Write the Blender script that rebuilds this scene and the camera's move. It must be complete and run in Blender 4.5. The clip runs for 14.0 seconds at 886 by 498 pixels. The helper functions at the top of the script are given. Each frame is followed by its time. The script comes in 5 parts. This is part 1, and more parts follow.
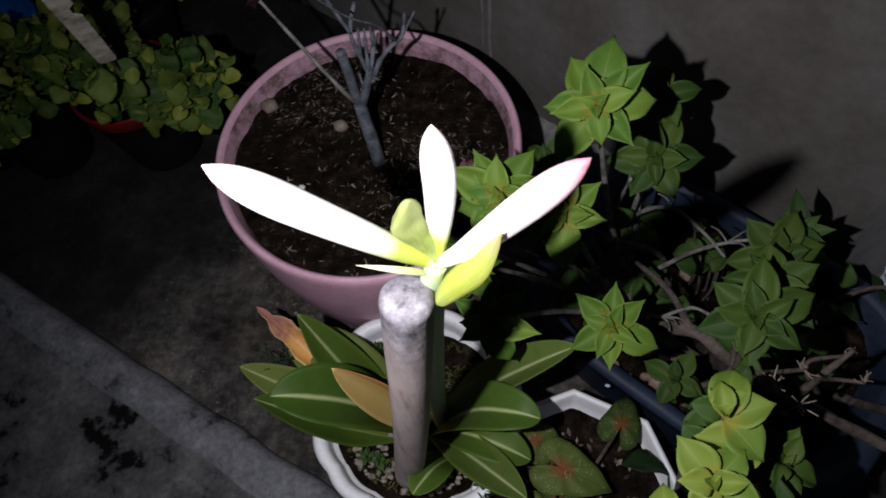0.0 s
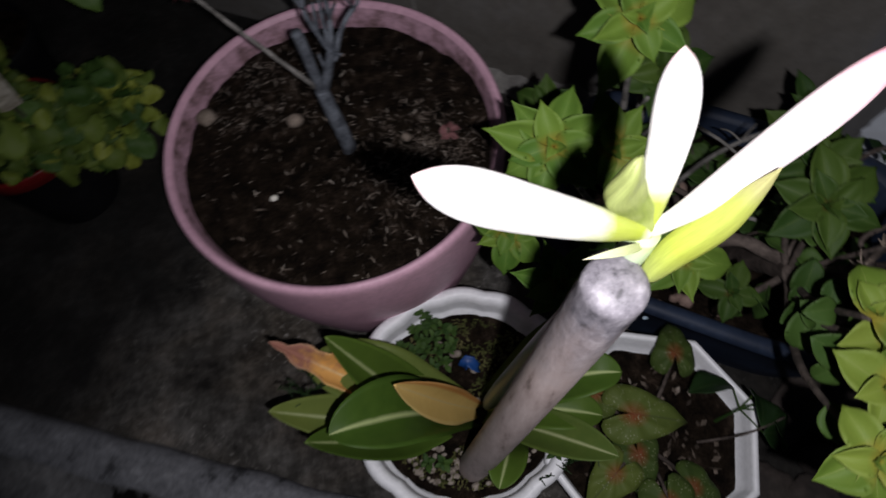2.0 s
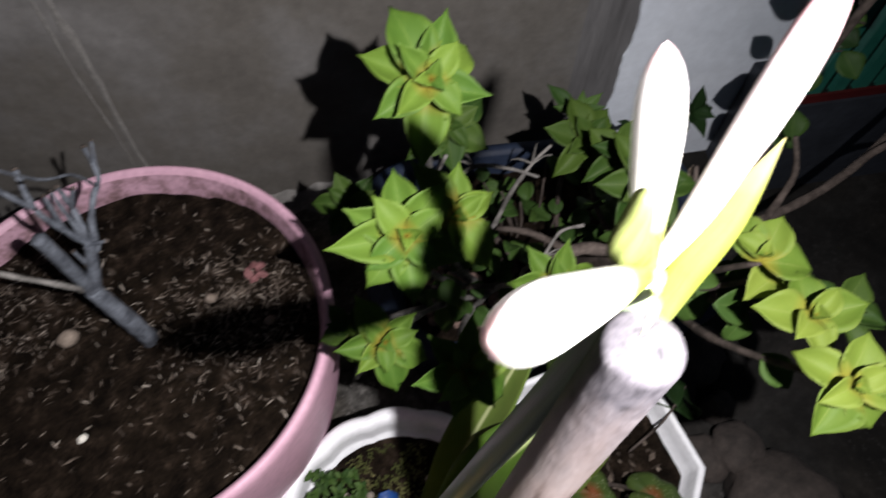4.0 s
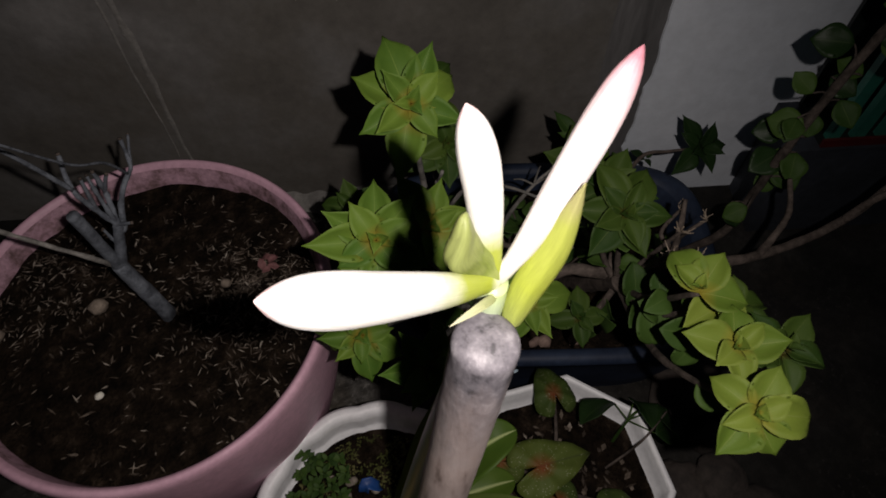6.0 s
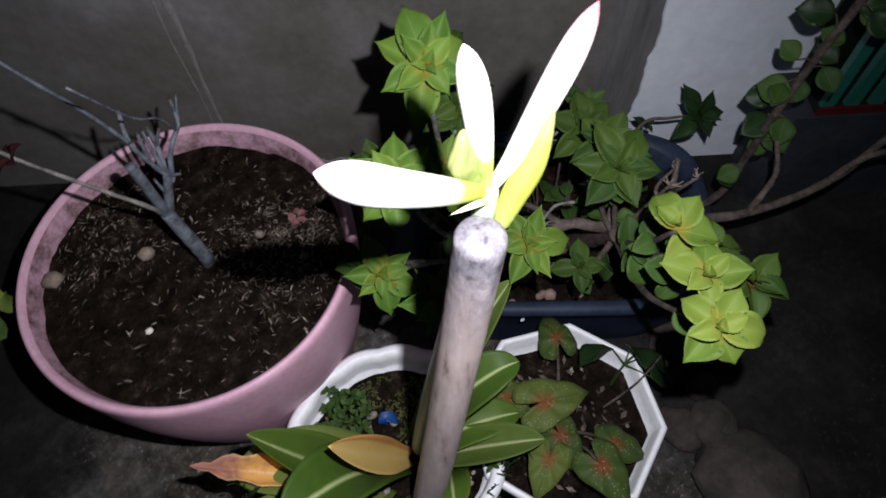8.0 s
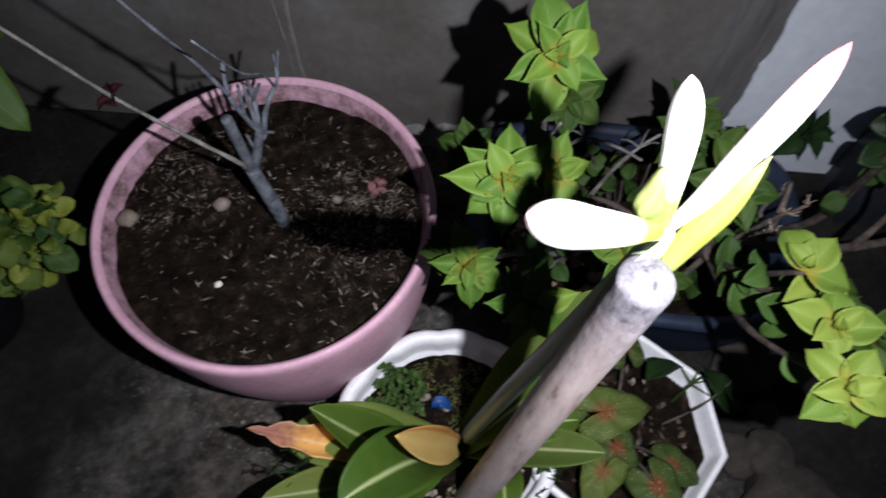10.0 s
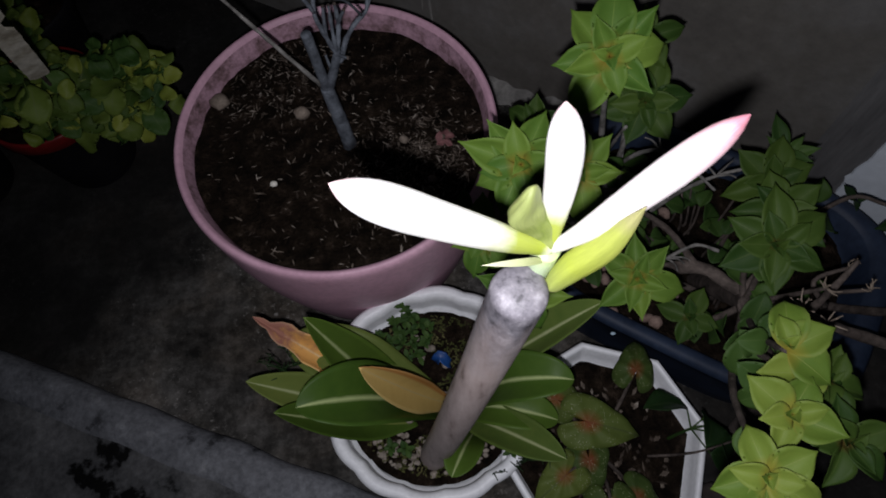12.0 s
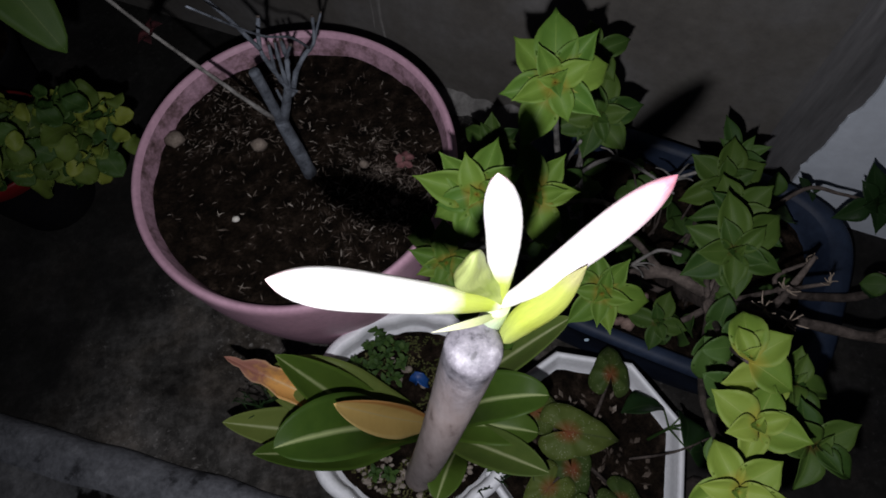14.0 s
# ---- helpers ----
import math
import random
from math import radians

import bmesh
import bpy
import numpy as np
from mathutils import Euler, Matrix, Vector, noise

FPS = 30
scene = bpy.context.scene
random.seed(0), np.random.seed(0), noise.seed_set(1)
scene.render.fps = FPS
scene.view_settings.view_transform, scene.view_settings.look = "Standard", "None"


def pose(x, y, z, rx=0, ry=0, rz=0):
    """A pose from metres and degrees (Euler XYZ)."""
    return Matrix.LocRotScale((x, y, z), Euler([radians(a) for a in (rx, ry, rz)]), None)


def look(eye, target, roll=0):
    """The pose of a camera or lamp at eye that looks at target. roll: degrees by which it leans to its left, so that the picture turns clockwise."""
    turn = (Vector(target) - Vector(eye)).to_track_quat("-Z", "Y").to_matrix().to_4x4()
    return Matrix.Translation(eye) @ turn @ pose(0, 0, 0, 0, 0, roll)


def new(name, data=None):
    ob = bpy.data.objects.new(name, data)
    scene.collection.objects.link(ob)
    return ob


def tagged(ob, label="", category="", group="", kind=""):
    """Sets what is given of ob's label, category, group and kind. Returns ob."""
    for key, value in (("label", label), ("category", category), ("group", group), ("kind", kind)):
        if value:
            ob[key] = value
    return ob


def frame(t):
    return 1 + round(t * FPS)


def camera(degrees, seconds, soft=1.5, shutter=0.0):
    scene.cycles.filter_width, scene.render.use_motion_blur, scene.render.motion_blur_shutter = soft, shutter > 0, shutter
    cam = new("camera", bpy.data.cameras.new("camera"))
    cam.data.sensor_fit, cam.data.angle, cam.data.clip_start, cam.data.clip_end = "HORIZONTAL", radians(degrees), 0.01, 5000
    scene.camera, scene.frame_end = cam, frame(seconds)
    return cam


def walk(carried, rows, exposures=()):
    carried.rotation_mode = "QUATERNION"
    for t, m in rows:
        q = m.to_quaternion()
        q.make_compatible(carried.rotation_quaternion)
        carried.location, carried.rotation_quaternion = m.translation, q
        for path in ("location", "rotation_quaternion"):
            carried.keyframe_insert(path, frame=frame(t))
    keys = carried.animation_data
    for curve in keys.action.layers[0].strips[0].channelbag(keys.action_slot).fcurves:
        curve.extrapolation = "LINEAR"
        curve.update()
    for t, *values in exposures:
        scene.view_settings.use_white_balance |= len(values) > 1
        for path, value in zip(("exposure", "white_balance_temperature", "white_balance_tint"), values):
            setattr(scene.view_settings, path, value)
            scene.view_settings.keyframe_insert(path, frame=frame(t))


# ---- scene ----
cam = camera(68.3, 14.0, 1.7, 0.7)
PATH = [
    (0, (0.071, 0.076, 0.839), (-0.113, 0.992, -0.93), -9.2),
    (0.5, (0.07, 0.075, 0.839), (-0.075, 0.994, -0.932), -8.5),
    (1, (0.072, 0.054, 0.849), (-0.183, 1.038, -0.873), -13.1),
    (1.5, (0.04, 0.063, 0.828), (-0.212, 0.949, -0.948), -12.4),
    (2, (-0.027, 0.117, 0.797), (0.045, 0.925, -1.031), -9.4),
    (2.5, (-0.037, 0.124, 0.77), (0.144, 0.988, -1.025), -6.4),
    (3, (-0.067, 0.149, 0.763), (0.257, 0.926, -1.051), -9.3),
    (3.5, (-0.078, 0.168, 0.757), (0.549, 0.916, -0.988), -2.9),
    (4, (-0.055, 0.17, 0.756), (0.691, 0.889, -0.955), 1.5),
    (4.2, (-0.045, 0.166, 0.759), (0.728, 0.857, -0.952), 3.0),
    (6.3, (-0.031, 0.106, 0.802), (0.602, 0.968, -0.888), -1.4),
    (6.5, (-0.036, 0.098, 0.808), (0.637, 0.946, -0.874), 0.2),
    (7, (-0.048, 0.087, 0.808), (0.55, 0.893, -0.922), -2.4),
    (7.5, (-0.06, 0.07, 0.823), (0.575, 0.9, -0.882), -2.4),
    (7.7, (-0.059, 0.068, 0.829), (0.524, 0.917, -0.886), -4.6),
    (9.8, (-0.086, 0.121, 0.815), (0.417, 0.894, -0.959), 4.9),
    (10, (-0.084, 0.125, 0.82), (0.349, 0.935, -0.956), -0.5),
    (10.5, (-0.039, 0.122, 0.82), (0.247, 0.962, -0.972), 1.0),
    (11, (-0.011, 0.1, 0.835), (0.067, 1.009, -0.946), -2.5),
    (11.5, (-0.009, 0.11, 0.838), (0.03, 1.018, -0.943), -4.7),
    (12, (0.001, 0.096, 0.83), (0.036, 0.911, -0.996), -5.8),
    (12.5, (0.004, 0.097, 0.834), (0.047, 0.9, -0.998), -5.9),
    (13, (0.008, 0.112, 0.836), (0.075, 0.916, -0.994), -5.8),
    (13.5, (0.011, 0.117, 0.838), (0.104, 0.913, -0.994), -5.3),
    (14, (0.016, 0.115, 0.84), (0.116, 0.913, -0.991), -6.0),
]
EXPOSURES = [(0.0, -0.17, 6500, 10), (0.5, 0.02, 6500, 10), (1.0, 0.17, 6500, 10), (1.5, -0.05, 6500, 10), (2.0, -0.42, 6600, 10), (2.5, -0.25, 6700, 10), (3.0, 0.12, 7200, 11), (3.5, 1.35, 6500, 9), (4.0, 0.9, 6800, 9), (4.2, 0.6, 7000, 10), (6.3, -0.85, 7500, 11), (6.5, -0.85, 7500, 11), (7.0, -0.37, 7200, 11), (7.5, 0.15, 6500, 10), (9.8, 0.7, 6300, 9), (10.5, 0.5, 6300, 9), (11.0, -0.58, 6400, 9), (12.0, -0.66, 6400, 9), (13.0, -0.57, 6400, 9), (14.0, -0.5, 6400, 9)]
walk(cam, [(t, look(eye, target, roll)) for t, eye, target, roll in PATH], EXPOSURES)

# ---- light: the phone's torch beside the lens, and a faint night sky ----
world = bpy.data.worlds.new("night")
world.use_nodes = True
world.node_tree.nodes["Background"].inputs["Color"].default_value = (0.55, 0.68, 1.0, 1)
world.node_tree.nodes["Background"].inputs["Strength"].default_value = 0.018
scene.world = world
lamp = bpy.data.lights.new("torch_light", "SPOT")
lamp.energy, lamp.color, lamp.spot_size, lamp.spot_blend, lamp.shadow_soft_size = 14.2, (0.97, 0.94, 1.0), radians(114), 1.0, 0.004
torch = new("torch_light", lamp)
torch.matrix_basis = look((-0.007, 0.083, 0.826), (0.075, 0.39, 0.17))

# ---- materials ----
def material(name):
    m = bpy.data.materials.new(name)
    m.use_nodes = True
    return m, m.node_tree.nodes, m.node_tree.links, m.node_tree.nodes["Principled BSDF"]


def ramp(nodes, stops):
    r = nodes.new("ShaderNodeValToRGB")
    while len(r.color_ramp.elements) < len(stops):
        r.color_ramp.elements.new(0.5)
    for e, (p, c) in zip(r.color_ramp.elements, stops):
        e.position, e.color = p, (*c, 1)
    return r


def grain(nodes, links, scale, detail=6.0, rough=0.6, stretch=None, source="Object"):
    tc = nodes.new("ShaderNodeTexCoord")
    n = nodes.new("ShaderNodeTexNoise")
    n.inputs["Scale"].default_value, n.inputs["Detail"].default_value, n.inputs["Roughness"].default_value = scale, detail, rough
    if stretch:
        mp = nodes.new("ShaderNodeMapping")
        mp.inputs["Scale"].default_value = stretch
        links.new(tc.outputs[source], mp.inputs["Vector"])
        links.new(mp.outputs["Vector"], n.inputs["Vector"])
    else:
        links.new(tc.outputs[source], n.inputs["Vector"])
    return n.outputs["Fac"]


def mixed(nodes, links, fac, a, b, mode="MIX"):
    x = nodes.new("ShaderNodeMix")
    x.data_type, x.blend_type = "RGBA", mode
    for value, socket in ((fac, x.inputs[0]), (a, x.inputs[6]), (b, x.inputs[7])):
        if isinstance(value, (int, float)):
            socket.default_value = value
        elif isinstance(value, tuple):
            socket.default_value = (*value, 1)
        else:
            links.new(value, socket)
    return x.outputs[2]


def bump(nodes, links, bsdf, height, strength, distance):
    b = nodes.new("ShaderNodeBump")
    b.inputs["Strength"].default_value, b.inputs["Distance"].default_value = strength, distance
    links.new(height, b.inputs["Height"])
    links.new(b.outputs["Normal"], bsdf.inputs["Normal"])


def surface(name, stops, scale, rough, fine=None, fine_amount=0.35, strength=0.4, distance=0.002, spec=0.5, stretch=None, rugged=0.6):
    """A surface with patches (stops, at scale) and a finer grain over them, with relief from the grain."""
    m, nodes, links, b = material(name)
    big = grain(nodes, links, scale, 10.0 if rugged > 0.6 else 6.0, rugged, stretch=stretch)
    r = ramp(nodes, [(p, c) for p, c in stops])
    links.new(big, r.inputs["Fac"])
    small = grain(nodes, links, fine or scale * 9, 4, 0.65, stretch=stretch)
    r2 = ramp(nodes, [(0.3, (0.45, 0.45, 0.45)), (0.7, (1.4, 1.4, 1.4))])
    links.new(small, r2.inputs["Fac"])
    links.new(mixed(nodes, links, fine_amount, r.outputs["Color"], mixed(nodes, links, 1.0, r.outputs["Color"], r2.outputs["Color"], "MULTIPLY")), b.inputs["Base Color"])
    b.inputs["Roughness"].default_value, b.inputs["Specular IOR Level"].default_value = rough, spec
    bump(nodes, links, b, small, strength, distance)
    return m


def leaf_material(name, blade, blade_dark, rib, rib_width, base=None, base_reach=0.0, edge=None, rough=0.42, veins=0.25, spot=None, spot_reach=0.3, flecks=0.0, tip=None, tip_from=0.7, margin=0.5, half=None):
    """A leaf: UV x runs across (the midrib at 0.5), y from stalk to tip."""
    m, nodes, links, b = material(name)
    uv = nodes.new("ShaderNodeUVMap")
    sep = nodes.new("ShaderNodeSeparateXYZ")
    links.new(uv.outputs["UV"], sep.inputs["Vector"])

    def maths(op, a, c=None, clamp=False):
        n = nodes.new("ShaderNodeMath")
        n.operation, n.use_clamp = op, clamp
        for v, k in ((a, 0), (c, 1)):
            if v is None:
                continue
            if isinstance(v, (int, float)):
                n.inputs[k].default_value = v
            else:
                links.new(v, n.inputs[k])
        return n.outputs[0]

    across = maths("ABSOLUTE", maths("SUBTRACT", sep.outputs["X"], 0.5))
    patch = grain(nodes, links, 75, 4)
    info = nodes.new("ShaderNodeObjectInfo")
    shade = maths("SUBTRACT", maths("ADD", maths("MULTIPLY", patch, 0.6), maths("MULTIPLY", info.outputs["Random"], 0.85)), 0.16, True)
    colour = mixed(nodes, links, shade, blade_dark, blade)
    # side veins slanting from the midrib
    vein = maths("SINE", maths("MULTIPLY", maths("SUBTRACT", sep.outputs["Y"], maths("MULTIPLY", across, 0.55)), 62.0))
    vein = maths("POWER", maths("MAXIMUM", vein, 0.0), 6.0)
    colour = mixed(nodes, links, maths("MULTIPLY", vein, veins), colour, rib)
    wobble = maths("MULTIPLY", maths("SUBTRACT", patch, 0.5), rib_width * 0.6)
    ribfac = maths("SUBTRACT", 1.0, maths("DIVIDE", maths("ADD", across, wobble), rib_width), True)
    colour = mixed(nodes, links, ribfac, colour, rib)
    if base:
        f = maths("SUBTRACT", 1.0, maths("DIVIDE", maths("ADD", sep.outputs["Y"], wobble), base_reach), True)
        colour = mixed(nodes, links, f, colour, base)
    if spot:
        d = maths("ADD", maths("POWER", maths("MULTIPLY", maths("SUBTRACT", sep.outputs["X"], 0.5), 1.2), 2.0), maths("POWER", maths("SUBTRACT", sep.outputs["Y"], 0.42), 2.0))
        f = maths("SUBTRACT", 1.0, maths("DIVIDE", maths("SQRT", d), spot_reach), True)
        colour = mixed(nodes, links, maths("MULTIPLY", maths("MULTIPLY", f, 1.5, True), patch), colour, spot)
    if flecks:
        v = nodes.new("ShaderNodeTexVoronoi")
        v.inputs["Scale"].default_value = 420
        tc = nodes.new("ShaderNodeTexCoord")
        links.new(tc.outputs["Object"], v.inputs["Vector"])
        f = maths("LESS_THAN", v.outputs["Distance"], flecks)
        colour = mixed(nodes, links, maths("MULTIPLY", f, maths("GREATER_THAN", patch, 0.5)), colour, (0.34, 0.38, 0.24))
    if tip:
        f = maths("DIVIDE", maths("SUBTRACT", maths("ADD", sep.outputs["Y"], maths("MULTIPLY", maths("SUBTRACT", patch, 0.5), 0.5)), tip_from), 0.16, True)
        colour = mixed(nodes, links, f, colour, tip)
    if half:
        # one side of the midrib has turned another colour
        f = maths("MULTIPLY", maths("SUBTRACT", maths("ADD", sep.outputs["X"], wobble), 0.80), 14.0, True)
        colour = mixed(nodes, links, maths("MULTIPLY", f, 0.85), colour, half)
    # a paler, worn margin, broken up by the patches
    rim = maths("MULTIPLY", maths("DIVIDE", maths("SUBTRACT", across, 0.40), 0.1, True), margin)
    colour = mixed(nodes, links, maths("MULTIPLY", rim, patch), colour, rib)
    links.new(colour, b.inputs["Base Color"])
    b.inputs["Roughness"].default_value = rough
    fine = grain(nodes, links, 900, 2)
    bump(nodes, links, b, maths("ADD", maths("MULTIPLY", fine, 0.4), patch), 0.3, 0.0008)
    b.inputs["Specular IOR Level"].default_value = 0.22
    t = nodes.new("ShaderNodeBsdfTranslucent")
    links.new(colour, t.inputs["Color"])
    mix = nodes.new("ShaderNodeMixShader")
    mix.inputs[0].default_value = 0.25
    links.new(b.outputs[0], mix.inputs[1])
    links.new(t.outputs[0], mix.inputs[2])
    links.new(mix.outputs[0], nodes["Material Output"].inputs["Surface"])
    return m


def along_material(name, stops, rough, noise_scale=200, wobble=0.08, translucent=0.0, lines=0.0):
    """Colour by UV y (from stalk to tip), with fine lengthwise lines."""
    m, nodes, links, b = material(name)
    uv = nodes.new("ShaderNodeUVMap")
    sep = nodes.new("ShaderNodeSeparateXYZ")
    links.new(uv.outputs["UV"], sep.inputs["Vector"])
    n = grain(nodes, links, noise_scale, 3)
    ma = nodes.new("ShaderNodeMath")
    ma.operation = "MULTIPLY_ADD"
    links.new(n, ma.inputs[0])
    ma.inputs[1].default_value = wobble
    links.new(sep.outputs["Y"], ma.inputs[2])
    r = ramp(nodes, stops)
    links.new(ma.outputs[0], r.inputs["Fac"])
    streak = nodes.new("ShaderNodeTexNoise")
    streak.inputs["Scale"].default_value = 14
    mp = nodes.new("ShaderNodeMapping")
    mp.inputs["Scale"].default_value = (6, 0.5, 1)
    links.new(uv.outputs["UV"], mp.inputs["Vector"])
    links.new(mp.outputs["Vector"], streak.inputs["Vector"])
    r2 = ramp(nodes, [(0.35, (1 - lines,) * 3), (0.6, (1, 1, 1))])
    links.new(streak.outputs["Fac"], r2.inputs["Fac"])
    colour = mixed(nodes, links, 1.0, r.outputs["Color"], r2.outputs["Color"], "MULTIPLY")
    links.new(colour, b.inputs["Base Color"])
    b.inputs["Roughness"].default_value = rough
    bump(nodes, links, b, streak.outputs["Fac"], 0.3, 0.0006)
    if translucent:
        t = nodes.new("ShaderNodeBsdfTranslucent")
        links.new(colour, t.inputs["Color"])
        mix = nodes.new("ShaderNodeMixShader")
        mix.inputs[0].default_value = translucent
        links.new(b.outputs[0], mix.inputs[1])
        links.new(t.outputs[0], mix.inputs[2])
        links.new(mix.outputs[0], nodes["Material Output"].inputs["Surface"])
    return m


CEMENT = surface("grey_cement", [(0.3, (0.092, 0.086, 0.078)), (0.45, (0.134, 0.126, 0.113)), (0.58, (0.166, 0.162, 0.155)), (0.72, (0.25, 0.246, 0.24))], 4.0, 0.9, 70, 0.22, 0.25, 0.002, spec=0.2, rugged=0.65)
PLASTER = surface("cement_plaster", [(0.3, (0.095, 0.094, 0.095)), (0.55, (0.155, 0.154, 0.155)), (0.75, (0.27, 0.268, 0.268))], 26, 0.85, 120, 0.45, 0.4, 0.002, stretch=(1, 1, 0.12))


def floor_material():
    """Old concrete: dark grime with pale worn patches, brown stains, darker stretches at both ends of the wall."""
    m, nodes, links, b = material("stained_concrete")
    grime = ramp(nodes, [(0.38, (0.014, 0.0135, 0.0125)), (0.47, (0.048, 0.046, 0.042)), (0.55, (0.105, 0.101, 0.094)), (0.65, (0.22, 0.212, 0.2))])
    patch = grain(nodes, links, 11, 8, 0.62)
    crumb = grain(nodes, links, 75, 7, 0.72)
    links.new(mixed(nodes, links, 0.36, patch, crumb), grime.inputs["Fac"])
    brown = ramp(nodes, [(0.45, (1, 1, 1)), (0.62, (1.0, 0.90, 0.80))])
    links.new(grain(nodes, links, 7, 4, 0.55, stretch=(1, 1.3, 1)), brown.inputs["Fac"])
    colour = mixed(nodes, links, 1.0, grime.outputs["Color"], brown.outputs["Color"], "MULTIPLY")
    # pale scuffs, broken up by a fine crust
    scuff = ramp(nodes, [(0.56, (0, 0, 0)), (0.68, (1, 1, 1))])
    links.new(grain(nodes, links, 130, 6, 0.75), scuff.inputs["Fac"])
    area = ramp(nodes, [(0.46, (0, 0, 0)), (0.58, (0.85, 0.85, 0.85))])
    links.new(grain(nodes, links, 6.5, 4, 0.5), area.inputs["Fac"])
    colour = mixed(nodes, links, mixed(nodes, links, 1.0, scuff.outputs["Color"], area.outputs["Color"], "MULTIPLY"), colour, (0.36, 0.345, 0.325))
    # the darker stretch on the right, with a ragged border
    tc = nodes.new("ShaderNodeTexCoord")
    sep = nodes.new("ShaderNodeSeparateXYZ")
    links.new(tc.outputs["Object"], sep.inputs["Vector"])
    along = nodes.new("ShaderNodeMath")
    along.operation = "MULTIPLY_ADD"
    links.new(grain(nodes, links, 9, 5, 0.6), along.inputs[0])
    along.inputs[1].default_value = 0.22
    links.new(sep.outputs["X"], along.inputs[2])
    dark_right = nodes.new("ShaderNodeMapRange")
    dark_right.inputs["From Min"].default_value, dark_right.inputs["From Max"].default_value = 0.30, 0.40
    links.new(along.outputs[0], dark_right.inputs["Value"])
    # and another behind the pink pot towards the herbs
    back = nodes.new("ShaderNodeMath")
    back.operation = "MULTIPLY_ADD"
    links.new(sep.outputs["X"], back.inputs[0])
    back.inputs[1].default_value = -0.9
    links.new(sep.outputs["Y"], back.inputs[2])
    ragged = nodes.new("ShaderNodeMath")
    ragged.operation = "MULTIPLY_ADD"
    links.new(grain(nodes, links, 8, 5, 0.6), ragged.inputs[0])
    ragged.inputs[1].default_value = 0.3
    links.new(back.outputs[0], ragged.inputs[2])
    dark_back = nodes.new("ShaderNodeMapRange")
    dark_back.inputs["From Min"].default_value, dark_back.inputs["From Max"].default_value = 0.88, 1.02
    links.new(ragged.outputs[0], dark_back.inputs["Value"])
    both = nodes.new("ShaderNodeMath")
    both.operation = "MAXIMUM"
    links.new(dark_right.outputs["Result"], both.inputs[0])
    links.new(dark_back.outputs["Result"], both.inputs[1])
    darkened = mixed(nodes, links, 1.0, mixed(nodes, links, 0.55, colour, (0.05, 0.05, 0.047)), (0.3, 0.3, 0.305), "MULTIPLY")
    links.new(mixed(nodes, links, both.outputs[0], colour, darkened), b.inputs["Base Color"])
    b.inputs["Roughness"].default_value, b.inputs["Specular IOR Level"].default_value = 0.9, 0.15
    bump(nodes, links, b, mixed(nodes, links, 0.5, crumb, grain(nodes, links, 300, 4, 0.65)), 0.6, 0.0025)
    return m


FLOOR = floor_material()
KERBEDGE = surface("worn_cement_edge", [(0.34, (0.05, 0.052, 0.057)), (0.42, (0.16, 0.167, 0.182)), (0.6, (0.215, 0.224, 0.242)), (0.72, (0.36, 0.37, 0.385))], 22, 0.95, 140, 0.6, 0.6, 0.002, spec=0.15, rugged=0.66)
SLAB = surface("weathered_cement", [(0.38, (0.006, 0.006, 0.006)), (0.43, (0.085, 0.087, 0.09)), (0.58, (0.145, 0.147, 0.15)), (0.7, (0.21, 0.213, 0.217))], 17, 0.95, 140, 0.6, 0.6, 0.002, spec=0.15, rugged=0.6)
LIMEWASH = surface("white_paint", [(0.3, (0.74, 0.81, 0.89)), (0.7, (0.82, 0.88, 0.95))], 6, 0.75, 50, 0.15, 0.25, 0.001, spec=0.3)
PINK = surface("pink_plastic", [(0.3, (0.54, 0.32, 0.41)), (0.7, (0.68, 0.42, 0.52))], 14, 0.5, 160, 0.22, 0.06, 0.0005, spec=0.35)
STAINEDPINK = surface("soil_stained_pink", [(0.32, (0.06, 0.04, 0.036)), (0.42, (0.22, 0.135, 0.15)), (0.52, (0.42, 0.26, 0.32)), (0.66, (0.52, 0.325, 0.40))], 38, 0.7, 220, 0.5, 0.3, 0.001, spec=0.2, rugged=0.7)
WHITE = surface("white_glazed_plastic", [(0.3, (0.8, 0.82, 0.85)), (0.7, (0.88, 0.9, 0.92))], 20, 0.45, 180, 0.15, 0.1, 0.0005)
BLACK = surface("dark_plastic", [(0.3, (0.010, 0.016, 0.032)), (0.7, (0.028, 0.043, 0.078))], 18, 0.55, 150, 0.3, 0.2, 0.0008, spec=0.25)
DARKPOT = surface("black_nursery_plastic", [(0.3, (0.004, 0.004, 0.005)), (0.7, (0.010, 0.010, 0.012))], 18, 0.7, 150, 0.3, 0.2, 0.0008, spec=0.15)
RED = surface("red_plastic", [(0.3, (0.10, 0.006, 0.006)), (0.7, (0.19, 0.010, 0.009))], 18, 0.4, 150, 0.3, 0.2, 0.0008)
SOIL = surface("dark_soil", [(0.35, (0.006, 0.0042, 0.003)), (0.55, (0.02, 0.014, 0.0095)), (0.72, (0.06, 0.042, 0.03))], 55, 1.0, 300, 0.7, 1.0, 0.008, spec=0.06)


